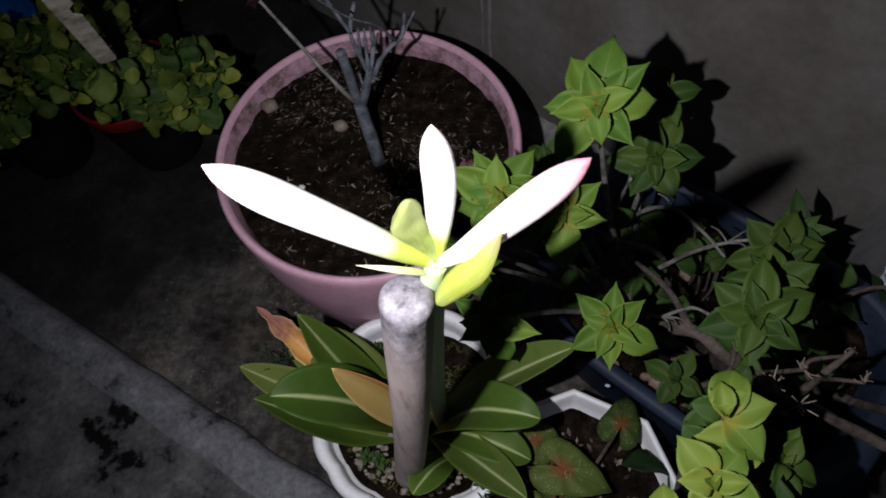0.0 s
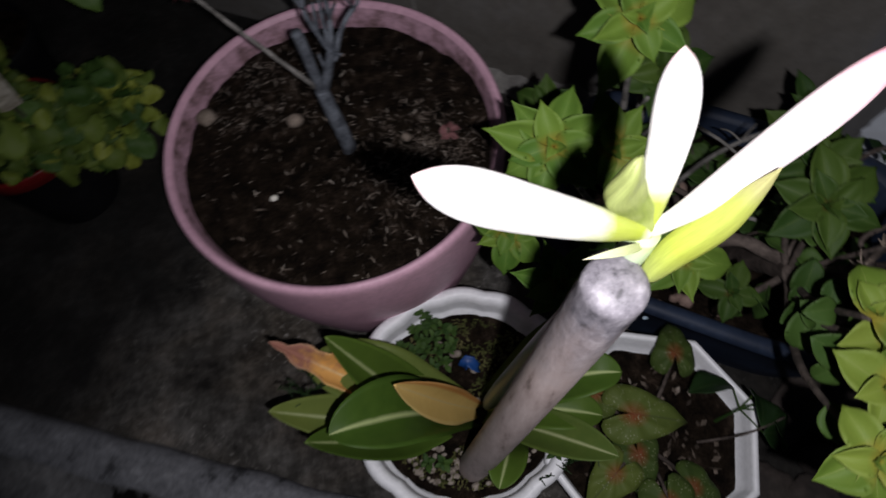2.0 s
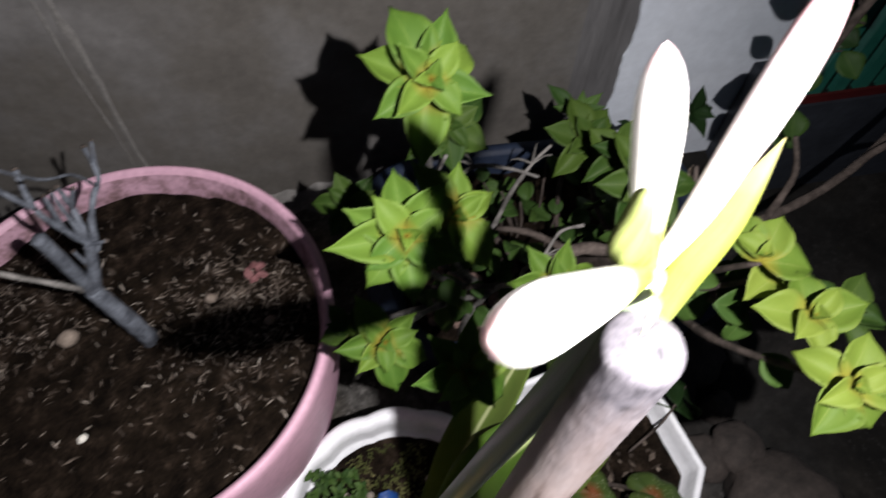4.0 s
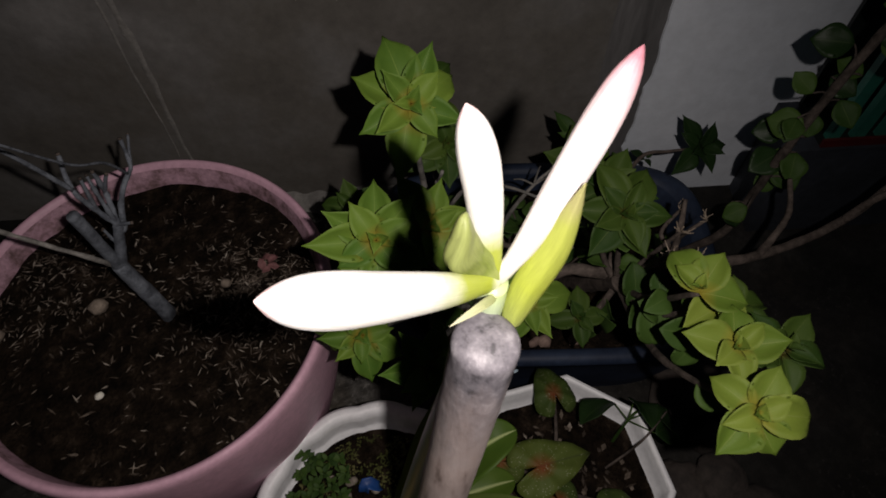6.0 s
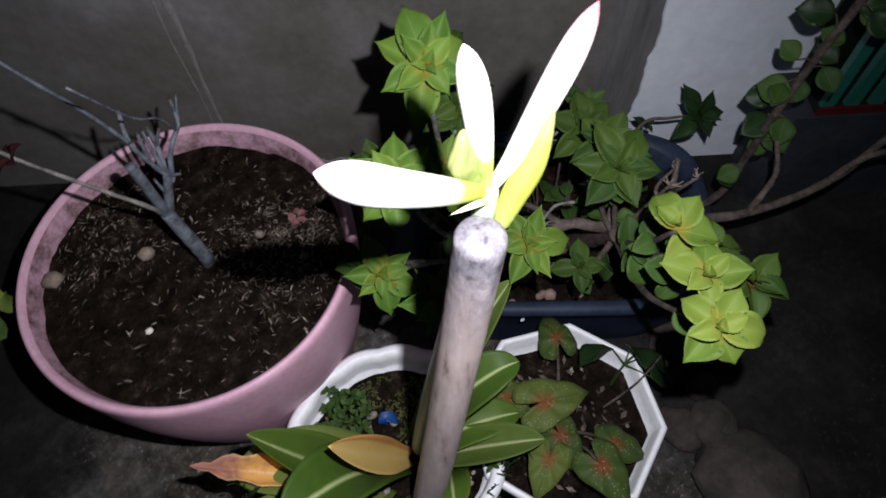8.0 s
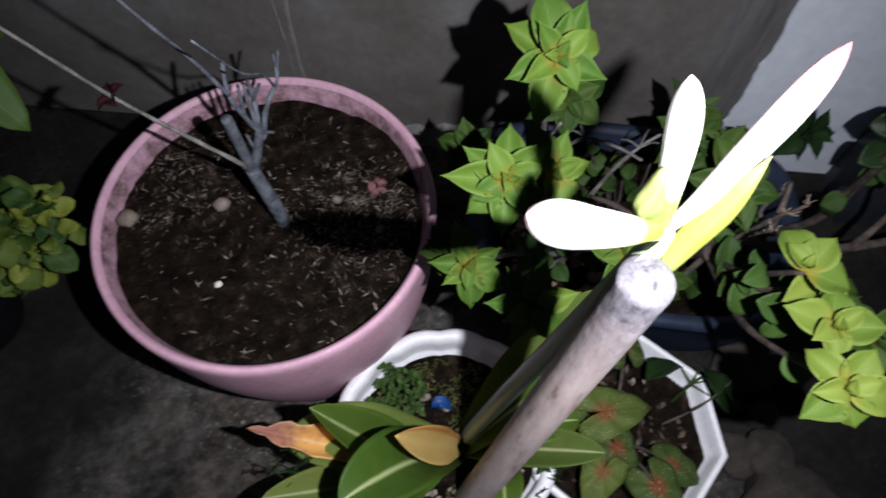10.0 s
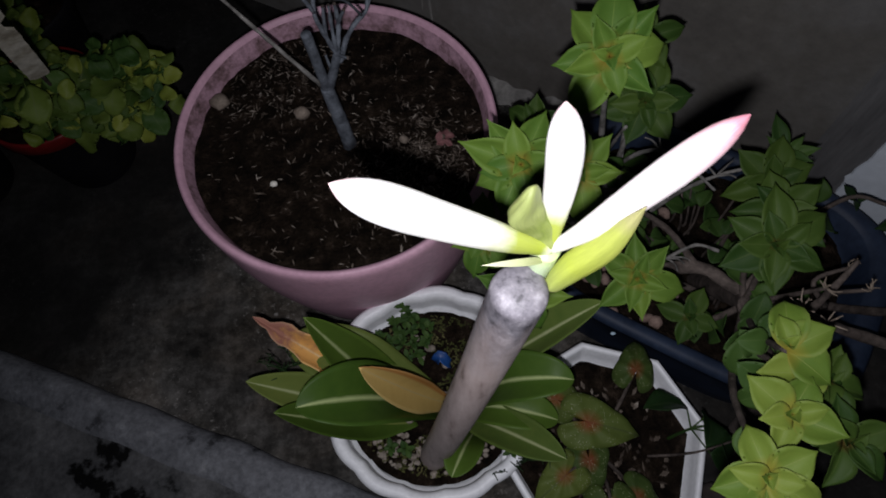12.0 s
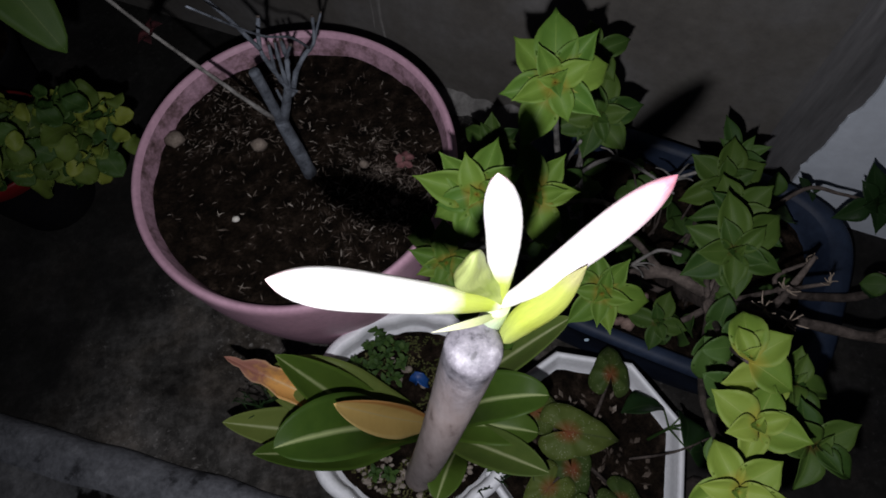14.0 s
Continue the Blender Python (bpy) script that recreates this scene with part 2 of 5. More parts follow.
def husk_material():
    """Straw flakes, each with its own shade."""
    m, nodes, links, b = material("straw_husk")
    geo = nodes.new("ShaderNodeNewGeometry")
    shade = ramp(nodes, [(0.0, (0.035, 0.026, 0.020)), (0.45, (0.085, 0.066, 0.052)), (0.8, (0.19, 0.155, 0.125)), (1.0, (0.42, 0.375, 0.325))])
    links.new(geo.outputs["Random Per Island"], shade.inputs["Fac"])
    dirt = ramp(nodes, [(0.35, (0.5, 0.48, 0.46)), (0.65, (1, 1, 1))])
    links.new(grain(nodes, links, 260, 4, 0.6), dirt.inputs["Fac"])
    links.new(mixed(nodes, links, 1.0, shade.outputs["Color"], dirt.outputs["Color"], "MULTIPLY"), b.inputs["Base Color"])
    b.inputs["Roughness"].default_value, b.inputs["Specular IOR Level"].default_value = 0.8, 0.2
    return m


HUSK = husk_material()
STONE = surface("pale_stone", [(0.3, (0.12, 0.1, 0.08)), (0.7, (0.37, 0.325, 0.275))], 130, 0.9, 300, 0.6, 0.6, 0.001, spec=0.2)
BARK = surface("blue_grey_bark", [(0.35, (0.055, 0.062, 0.075)), (0.65, (0.15, 0.168, 0.195))], 80, 0.8, 400, 0.5, 0.7, 0.001, spec=0.2)
BROWNBARK = surface("brown_bark", [(0.35, (0.035, 0.028, 0.024)), (0.65, (0.12, 0.097, 0.084))], 60, 0.9, 300, 0.5, 0.9, 0.0015, spec=0.2)
STRAW = surface("straw_twig", [(0.35, (0.15, 0.115, 0.085)), (0.65, (0.30, 0.245, 0.19))], 60, 0.8, 300, 0.4, 0.4, 0.0008)
DRYRED = surface("dried_red_leaf", [(0.3, (0.014, 0.004, 0.005)), (0.7, (0.04, 0.008, 0.009))], 90, 0.8, 300, 0.4, 0.4, 0.0006, spec=0.2)
GREYTWIG = surface("grey_twig", [(0.35, (0.075, 0.072, 0.066)), (0.65, (0.24, 0.23, 0.215))], 70, 0.85, 300, 0.5, 0.6, 0.001, spec=0.2)
PINKSTONE = surface("pinkish_stone", [(0.3, (0.13, 0.085, 0.07)), (0.7, (0.34, 0.245, 0.205))], 45, 0.9, 300, 0.5, 0.6, 0.001, spec=0.2)
TANSTONE = surface("tan_stone", [(0.3, (0.12, 0.095, 0.075)), (0.7, (0.26, 0.215, 0.175))], 70, 0.9, 300, 0.5, 0.6, 0.001, spec=0.2)
BLUE = surface("blue_plastic", [(0.3, (0.006, 0.04, 0.17)), (0.7, (0.012, 0.075, 0.27))], 60, 0.5, 300, 0.3, 0.3, 0.0004)
PALETAG = surface("bleached_wood", [(0.3, (0.20, 0.175, 0.13)), (0.45, (0.40, 0.375, 0.30)), (0.6, (0.55, 0.53, 0.45))], 45, 0.85, 200, 0.4, 0.12, 0.0005, spec=0.2)

STRAP = leaf_material("strap_leaf", (0.10, 0.172, 0.025), (0.045, 0.095, 0.013), (0.46, 0.54, 0.24), 0.06, veins=0.0, rough=0.5, margin=0.0)
STRAPPALE = leaf_material("strap_leaf_pale", (0.19, 0.235, 0.055), (0.085, 0.14, 0.028), (0.46, 0.51, 0.26), 0.06, veins=0.0, rough=0.55, margin=0.0)
STRAPYELLOW = leaf_material("strap_leaf_yellow", (0.86, 0.66, 0.25), (0.68, 0.47, 0.14), (0.7, 0.56, 0.28), 0.03, veins=0.0, rough=0.5, half=(0.62, 0.27, 0.07))
STRAPDRY = leaf_material("strap_leaf_dry", (0.86, 0.50, 0.15), (0.62, 0.27, 0.08), (0.85, 0.66, 0.36), 0.05, base=(0.40, 0.42, 0.10), base_reach=0.5, veins=0.0, rough=0.65, tip=(0.40, 0.185, 0.135), tip_from=0.65, margin=0.6)
ROSETTE = leaf_material("rosette_leaf", (0.142, 0.225, 0.032), (0.055, 0.13, 0.018), (0.17, 0.25, 0.05), 0.012, base=(0.27, 0.165, 0.022), base_reach=0.38, veins=0.0, rough=0.6, margin=0.4)
BROADGREEN = leaf_material("broad_leaf", (0.19, 0.255, 0.04), (0.085, 0.16, 0.02), (0.24, 0.29, 0.08), 0.012, base=(0.29, 0.25, 0.035), base_reach=0.34, veins=0.0, rough=0.6, margin=0.4)
# darker copy of the rosette green: shade within the shrub is put into the colour
DEEPGREEN = leaf_material("deep_green_leaf", (0.062, 0.108, 0.017), (0.018, 0.052, 0.009), (0.11, 0.15, 0.042), 0.012, base=(0.09, 0.06, 0.014), base_reach=0.2, veins=0.0, rough=0.6, margin=0.3)
OLDLEAF = leaf_material("round_leaf", (0.058, 0.115, 0.022), (0.02, 0.055, 0.011), (0.1, 0.155, 0.045), 0.014, veins=0.0, rough=0.6)
MOSS = surface("soil_moss", [(0.35, (0.03, 0.038, 0.011)), (0.5, (0.075, 0.085, 0.026)), (0.68, (0.16, 0.145, 0.065))], 60, 0.9, 300, 0.5, 0.5, 0.001, spec=0.15)
DARKLEAF = leaf_material("dark_leaf", (0.02, 0.05, 0.014), (0.011, 0.028, 0.009), (0.04, 0.07, 0.026), 0.03, veins=0.12)
BUSHLEAF = leaf_material("bush_leaf", (0.125, 0.18, 0.03), (0.025, 0.06, 0.010), (0.12, 0.15, 0.05), 0.015, veins=0.0, rough=0.6)
YOUNGLEAF = leaf_material("young_leaf", (0.225, 0.265, 0.04), (0.11, 0.16, 0.022), (0.2, 0.22, 0.07), 0.015, veins=0.0, rough=0.55)
CALADIUM = leaf_material("caladium_leaf", (0.12, 0.16, 0.034), (0.04, 0.075, 0.017), (0.075, 0.1, 0.03), 0.012, veins=0.03, spot=(0.26, 0.018, 0.012), spot_reach=0.13, flecks=0.2, rough=0.6, margin=0.2)
PETAL = along_material("white_bud", [(0.0, (0.5, 0.56, 0.3)), (0.10, (0.66, 0.68, 0.5)), (0.18, (0.30, 0.36, 0.04)), (0.38, (0.36, 0.42, 0.07)), (0.53, (0.78, 0.78, 0.72)), (0.94, (0.8, 0.79, 0.78)), (1.0, (0.72, 0.55, 0.55))], 0.5, wobble=0.1, translucent=0.2, lines=0.08)
PETALPINK = along_material("pink_white_bud", [(0.0, (0.5, 0.56, 0.3)), (0.2, (0.78, 0.76, 0.72)), (0.75, (0.76, 0.70, 0.70)), (0.93, (0.64, 0.38, 0.42)), (1.0, (0.5, 0.2, 0.25))], 0.5, wobble=0.1, translucent=0.2, lines=0.2)


def stake_material():
    """Brown weathered wood below, a cracked lavender-grey worn end above."""
    m, nodes, links, b = material("weathered_stake")
    tc = nodes.new("ShaderNodeTexCoord")
    sep = nodes.new("ShaderNodeSeparateXYZ")
    links.new(tc.outputs["Object"], sep.inputs["Vector"])
    cloud = grain(nodes, links, 80, 5, 0.6, stretch=(1, 1, 0.28))
    long = grain(nodes, links, 170, 4, 0.6, stretch=(1, 1, 0.05))
    brown = ramp(nodes, [(0.34, (0.19, 0.145, 0.13)), (0.43, (0.38, 0.305, 0.285)), (0.6, (0.50, 0.42, 0.40)), (0.72, (0.58, 0.52, 0.51))])
    links.new(mixed(nodes, links, 0.45, cloud, long), brown.inputs["Fac"])
    grey = ramp(nodes, [(0.36, (0.045, 0.043, 0.049)), (0.44, (0.11, 0.104, 0.118)), (0.56, (0.165, 0.156, 0.174)), (0.68, (0.27, 0.258, 0.28))])
    links.new(grain(nodes, links, 130, 6, 0.7, stretch=(1, 1, 0.6)), grey.inputs["Fac"])
    up = nodes.new("ShaderNodeMapRange")
    up.inputs["From Min"].default_value, up.inputs["From Max"].default_value = 0.50, 0.585
    lift = nodes.new("ShaderNodeMath")
    lift.operation = "MULTIPLY_ADD"
    links.new(cloud, lift.inputs[0])
    lift.inputs[1].default_value = 0.09
    links.new(sep.outputs["Z"], lift.inputs[2])
    low = nodes.new("ShaderNodeMath")
    low.operation = "SUBTRACT"
    links.new(lift.outputs[0], low.inputs[0])
    low.inputs[1].default_value = 0.045
    links.new(low.outputs[0], up.inputs["Value"])
    links.new(mixed(nodes, links, up.outputs["Result"], brown.outputs["Color"], grey.outputs["Color"]), b.inputs["Base Color"])
    b.inputs["Roughness"].default_value, b.inputs["Specular IOR Level"].default_value = 0.55, 0.4
    bump(nodes, links, b, mixed(nodes, links, 0.5, grain(nodes, links, 300, 4, 0.6, stretch=(1, 1, 0.3)), long), 0.6, 0.0012)
    return m


STAKE = stake_material()
SPATHE = along_material("green_spathe", [(0.0, (0.34, 0.40, 0.14)), (0.5, (0.43, 0.50, 0.07)), (0.9, (0.40, 0.45, 0.09)), (1.0, (0.38, 0.37, 0.15))], 0.5, noise_scale=70, wobble=0.25, translucent=0.25, lines=0.25)
BRACT = along_material("pale_bract", [(0.0, (0.36, 0.4, 0.16)), (0.5, (0.46, 0.5, 0.26)), (1.0, (0.6, 0.6, 0.42))], 0.5, translucent=0.2, lines=0.1)
GREENBUD = along_material("green_bud", [(0.0, (0.34, 0.37, 0.16)), (0.35, (0.2, 0.25, 0.045)), (0.6, (0.27, 0.32, 0.09)), (0.85, (0.17, 0.22, 0.045)), (1.0, (0.24, 0.28, 0.09))], 0.5, noise_scale=70, wobble=0.9, translucent=0.15, lines=0.2)
SCAPE = along_material("blue_green_stem", [(0.0, (0.3, 0.4, 0.38)), (0.7, (0.4, 0.5, 0.46)), (1.0, (0.42, 0.52, 0.25))], 0.4, lines=0.1)


# ---- builders ----
def where(o):
    m = o.matrix_basis
    return (where(o.parent) @ o.matrix_parent_inverse @ m) if o.parent else m


def link(name, data, mat, parent=None, label="", at=None):
    """An object in world coordinates, or at the pose at, under a thing or a part."""
    ob = new(name, data)
    if mat and not data.materials:
        data.materials.append(mat)
    if at is not None:
        ob.matrix_basis = at
    if parent:
        ob.parent = parent
        ob.matrix_parent_inverse = where(parent).inverted()
    return tagged(ob, label)


def mesh_of(bm, name, mat, smooth=True):
    me = bpy.data.meshes.new(name)
    bmesh.ops.recalc_face_normals(bm, faces=bm.faces)
    for f in bm.faces:
        f.smooth = smooth
    bm.to_mesh(me)
    bm.free()
    me.materials.append(mat)
    return me


def part(name, bm, mat, parent=None, label="", smooth=True):
    return link(name, mesh_of(bm, name, mat, smooth), mat, parent, label)


def thing(name, place, label, category, group=""):
    e = new(name)
    e.empty_display_size = 0.03
    e.matrix_basis = Matrix.Translation(place)
    return tagged(e, label, category, group)


def lathe(centre, profile, n=96, shape=None, squash=(1, 1), turn=0.0, closed=True):
    """A turned form: (radius, height) from the inside bottom over the rim to the outside bottom."""
    bm = bmesh.new()
    rings = []
    for r, z in profile:
        ring = []
        for i in range(n):
            a = 2 * math.pi * i / n
            k = shape(a, z) if shape else 1.0
            x, y = r * k * math.cos(a) * squash[0], r * k * math.sin(a) * squash[1]
            ring.append(bm.verts.new((centre[0] + x * math.cos(turn) - y * math.sin(turn), centre[1] + x * math.sin(turn) + y * math.cos(turn), z)))
        rings.append(ring)
    for a, b in zip(rings, rings[1:]):
        for i in range(n):
            bm.faces.new((a[i], a[(i + 1) % n], b[(i + 1) % n], b[i]))
    if closed:
        bm.faces.new(rings[0])
        bm.faces.new(rings[-1])
    return bm


def spline(points, steps=6):
    """A smooth line through the points."""
    p = [Vector(q) for q in points]
    if len(p) < 3:
        return [p[0].lerp(p[-1], i / steps) for i in range(steps + 1)]
    out = []
    for i in range(len(p) - 1):
        a, b, c, d = p[max(i - 1, 0)], p[i], p[i + 1], p[min(i + 2, len(p) - 1)]
        for s in range(steps):
            t = s / steps
            out.append(0.5 * ((2 * b) + (c - a) * t + (2 * a - 5 * b + 4 * c - d) * t * t + (3 * b - a - 3 * c + d) * t ** 3))
    out.append(p[-1])
    return out


def tube(points, radius, n=10, steps=6, rough=0.0, form=None, flat=1.0, bm=None, seed=0, caps=(True, True)):
    """A swept tube; radius: (start, end) or a function of 0..1; form: radius by angle; UV y runs along."""
    bm = bm or bmesh.new()
    uv = bm.loops.layers.uv.verify()
    line = spline(points, steps)
    side = Vector((0.31, 0.2, 0.93))
    rings = []
    for i, p in enumerate(line):
        t = i / (len(line) - 1)
        ahead = (line[min(i + 1, len(line) - 1)] - line[max(i - 1, 0)]).normalized()
        u = (side - ahead * side.dot(ahead)).normalized()
        v = ahead.cross(u)
        r = radius(t) if callable(radius) else radius[0] + (radius[1] - radius[0]) * t
        ring = []
        for k in range(n):
            a = 2 * math.pi * k / n
            q = r * (form(a, t) if form else 1.0)
            off = u * math.cos(a) * q + v * math.sin(a) * q * flat
            if rough:
                off *= 1 + rough * noise.noise((p + off) * 130 + Vector((seed, 0, 0)))
            ring.append(bm.verts.new(p + off))
        rings.append((ring, t))
    for (a, ta), (b, tb) in zip(rings, rings[1:]):
        for k in range(n):
            f = bm.faces.new((a[k], a[(k + 1) % n], b[(k + 1) % n], b[k]))
            for loop, q in zip(f.loops, ((k / n, ta), ((k + 1) / n, ta), ((k + 1) / n, tb), (k / n, tb))):
                loop[uv].uv = q
    for ring, t in [r for r, c in zip((rings[0], rings[-1]), caps) if c]:
        f = bm.faces.new(ring)
        for loop in f.loops:
            loop[uv].uv = (0.5, t)
    return bm


def blade(line, width, fold=0.15, up=(0, 0, 1), across=6, twist=0.0, wave=0.0, thick=0.0009, bm=None):
    """A leaf along a line of points: width is a function of 0..1, folded up along its midrib, with a real thickness."""
    bm = bm or bmesh.new()
    uv = bm.loops.layers.uv.verify()
    rows = {1: [], -1: []}
    for i, p in enumerate(line):
        t = i / (len(line) - 1)
        ahead = (line[min(i + 1, len(line) - 1)] - line[max(i - 1, 0)]).normalized()
        n = Vector(up) - ahead * Vector(up).dot(ahead)
        n.normalize()
        s = ahead.cross(n)
        if twist:
            turn = Matrix.Rotation(twist * t, 3, ahead)
            n, s = turn @ n, turn @ s
        w = width(t)
        for face in (1, -1):
            row = []
            for k in range(across + 1):
                c = 2 * k / across - 1
                lift = fold * w * abs(c) ** 1.4 + wave * w * math.sin(9 * t + 2.2 * c) * abs(c)
                row.append(bm.verts.new(p + s * (c * w / 2) + n * (lift + face * thick / 2 * (1.0 - 0.7 * abs(c)))))
            rows[face].append(row)
    for face, flip in ((1, False), (-1, True)):
        r = rows[face]
        for i in range(len(r) - 1):
            for k in range(across):
                vs = [r[i][k], r[i][k + 1], r[i + 1][k + 1], r[i + 1][k]]
                qs = [(k / across, i), ((k + 1) / across, i), ((k + 1) / across, i + 1), (k / across, i + 1)]
                f = bm.faces.new(vs[::-1] if flip else vs)
                for loop, q in zip(f.loops, qs[::-1] if flip else qs):
                    loop[uv].uv = (q[0], q[1] / (len(line) - 1))
    a, b = rows[1], rows[-1]
    border = [(i, 0) for i in range(len(a))] + [(len(a) - 1, k) for k in range(1, across + 1)] + [(i, across) for i in range(len(a) - 2, -1, -1)] + [(0, k) for k in range(across - 1, 0, -1)]
    for (i, k), (j, l) in zip(border, border[1:] + border[:1]):
        f = bm.faces.new((a[i][k], a[j][l], b[j][l], b[i][k]))
        for loop, q in zip(f.loops, ((k, i), (l, j), (l, j), (k, i))):
            loop[uv].uv = (q[0] / across, q[1] / (len(line) - 1))
    return bm


def ovate(w, peak=0.4, point=1.0):
    """The width of an egg-shaped leaf with a drawn-out tip."""
    def f(t):
        if t < peak:
            return w * max(0.06, math.sin(math.pi / 2 * (t / peak)) ** 0.75)
        q = (t - peak) / (1 - peak)
        return w * max(0.015, max(0.0, math.cos(math.pi / 2 * q)) ** (0.75 + 0.35 * point * q))
    return f


def lump(centre, size, seed, rough=0.25, cuts=2):
    bm = bmesh.new()
    bmesh.ops.create_icosphere(bm, subdivisions=cuts, radius=1.0)
    for v in bm.verts:
        k = 1 + rough * noise.noise(v.co * 1.7 + Vector((seed * 3.1, seed, 0)))
        v.co = Vector((v.co.x * size[0] * k + centre[0], v.co.y * size[1] * k + centre[1], v.co.z * size[2] * k + centre[2]))
    return bm


def scatter(flakes, mat, name, label, category, place):
    """Many small flakes in one mesh of kind stuff: (centre, length, width, height, turn, tilt)."""
    verts, faces = [], []
    for c, l, w, h, turn, tilt in flakes:
        m = Matrix.Translation(c) @ Matrix.Rotation(turn, 4, "Z") @ Matrix.Rotation(tilt, 4, "Y")
        k = len(verts)
        for x, y, z in ((-l, 0, 0), (0, -w, 0), (l, 0, 0), (0, w, 0), (0, 0, h), (0, 0, -h)):
            verts.append(m @ Vector((x, y, z)))
        for a, b in ((0, 1), (1, 2), (2, 3), (3, 0)):
            faces += [(k + a, k + b, k + 4), (k + b, k + a, k + 5)]
    me = bpy.data.meshes.new(name)
    me.from_pydata(verts, [], faces)
    me.materials.append(mat)
    ob = new(name, me)
    return tagged(ob, label, category, kind="stuff")


# ---- setting: floor, raised slab, wall with a pilaster ----
ALONG = Vector((math.cos(radians(-34.2)), math.sin(radians(-34.2)), 0))
AWAY = Vector((-ALONG.y, ALONG.x, 0))
FOOT = Vector((0.135, 0.721, 0))


def wall_at(s, d, z):
    """A place s along the wall from its mark, d in front of it, at height z."""
    return FOOT + ALONG * s - AWAY * d + Vector((0, 0, z))


def prism(corners, z0, z1):
    bm = bmesh.new()
    low = [bm.verts.new((c[0], c[1], z0)) for c in corners]
    top = [bm.verts.new((c[0], c[1], z1)) for c in corners]
    bm.faces.new(low)
    bm.faces.new(top)
    for i in range(len(corners)):
        j = (i + 1) % len(corners)
        bm.faces.new((low[i], low[j], top[j], top[i]))
    return bm


def floor_sheet():
    bm = bmesh.new()
    n = 60
    grid = [[None] * (n + 1) for _ in range(n + 1)]
    for i in range(n + 1):
        for j in range(n + 1):
            x, y = (i / n - 0.5) * 16, (j / n - 0.5) * 16
            grid[i][j] = bm.verts.new((x, y, 0.0))
    for i in range(n):
        for j in range(n):
            bm.faces.new((grid[i][j], grid[i + 1][j], grid[i + 1][j + 1], grid[i][j + 1]))
    return bm


tagged(part("floor", floor_sheet(), FLOOR), "stained grey concrete yard floor with darker stretches", "floor", kind="structure")
tagged(part("wall_north", prism([wall_at(-3, 0, 0), wall_at(3, 0, 0), wall_at(3, -0.15, 0), wall_at(-3, -0.15, 0)], -0.05, 2.6), CEMENT, smooth=False), "bare grey cement-rendered yard wall behind the pots", "wall", kind="structure")
tagged(part("pilaster", prism([wall_at(0.424, -0.002, 0), wall_at(0.446, 0.010, 0), wall_at(2.9, 0.010, 0), wall_at(2.9, -0.01, 0), wall_at(0.43, -0.01, 0)], -0.04, 2.6), PLASTER, smooth=False), "paler cement plaster strip proud of the wall", "wall", kind="structure")


def paint_coat():
    """The white coat on the pilaster, with a ragged edge."""
    bm = bmesh.new()
    n = 260
    rows = []
    for i in range(n + 1):
        z = 0.0 + 2.6 * i / n
        s = 0.484 + 0.006 * noise.noise((z * 14, 0, 0)) + 0.004 * noise.noise((z * 55, 3, 0)) + 0.003 * noise.noise((z * 160, 7, 0))
        rows.append([bm.verts.new(wall_at(a, d, z)) for a, d in ((s, 0.0095), (s + 0.001, 0.013), (2.9, 0.013))])
    for a, b in zip(rows, rows[1:]):
        for k in (0, 1):
            bm.faces.new((a[k], a[k + 1], b[k + 1], b[k]))
    return bm


tagged(part("wall_paint", paint_coat(), LIMEWASH, smooth=False), "white limewash with a ragged edge on the pilaster", "wall", kind="structure")

EDGE = Vector((-0.235, 0.227, 0))
RUN = Vector((math.cos(radians(-27.5)), math.sin(radians(-27.5)), 0))
BACK = Vector((RUN.y, -RUN.x, 0))


def slab(profile):
    """A raised slab with a rounded, worn edge."""
    bm = bmesh.new()
    n = 300
    rows = []
    for i in range(n + 1):
        s = -2.5 + 5.0 * i / n
        row = []
        for k, (d, z) in enumerate(profile):
            p = EDGE + RUN * s + BACK * (d + (0.004 * noise.noise((s * 16, 0, 0)) + 0.0025 * noise.noise((s * 60, 1, 0)) if d < 0.02 or 0.045 < d < 0.058 else 0))
            row.append(bm.verts.new((p.x, p.y, z + 0.0012 * noise.noise((s * 30, d * 30, 0)))))
        rows.append(row)
    for a, b in zip(rows, rows[1:]):
        for k in range(len(profile) - 1):
            bm.faces.new((a[k], a[k + 1], b[k + 1], b[k]))
    return bm


kerb = tagged(part("kerb", slab([(0.052, 0.0325), (0.062, 0.031), (0.2, 0.031), (0.6, 0.031), (3.0, 0.031)]), SLAB), "low raised cement slab with a worn pale edge and mould stains", "kerb", kind="structure")
part("kerb_edge", slab([(0.002, -0.02), (0.0, 0.012), (0.003, 0.027), (0.010, 0.035), (0.020, 0.0385), (0.036, 0.0375), (0.048, 0.0355), (0.054, 0.0315)]), KERBEDGE, kerb, "pale worn rounded cement edge")

# ---- the pink bowl with its sapling ----
PC = (-0.081, 0.5055)


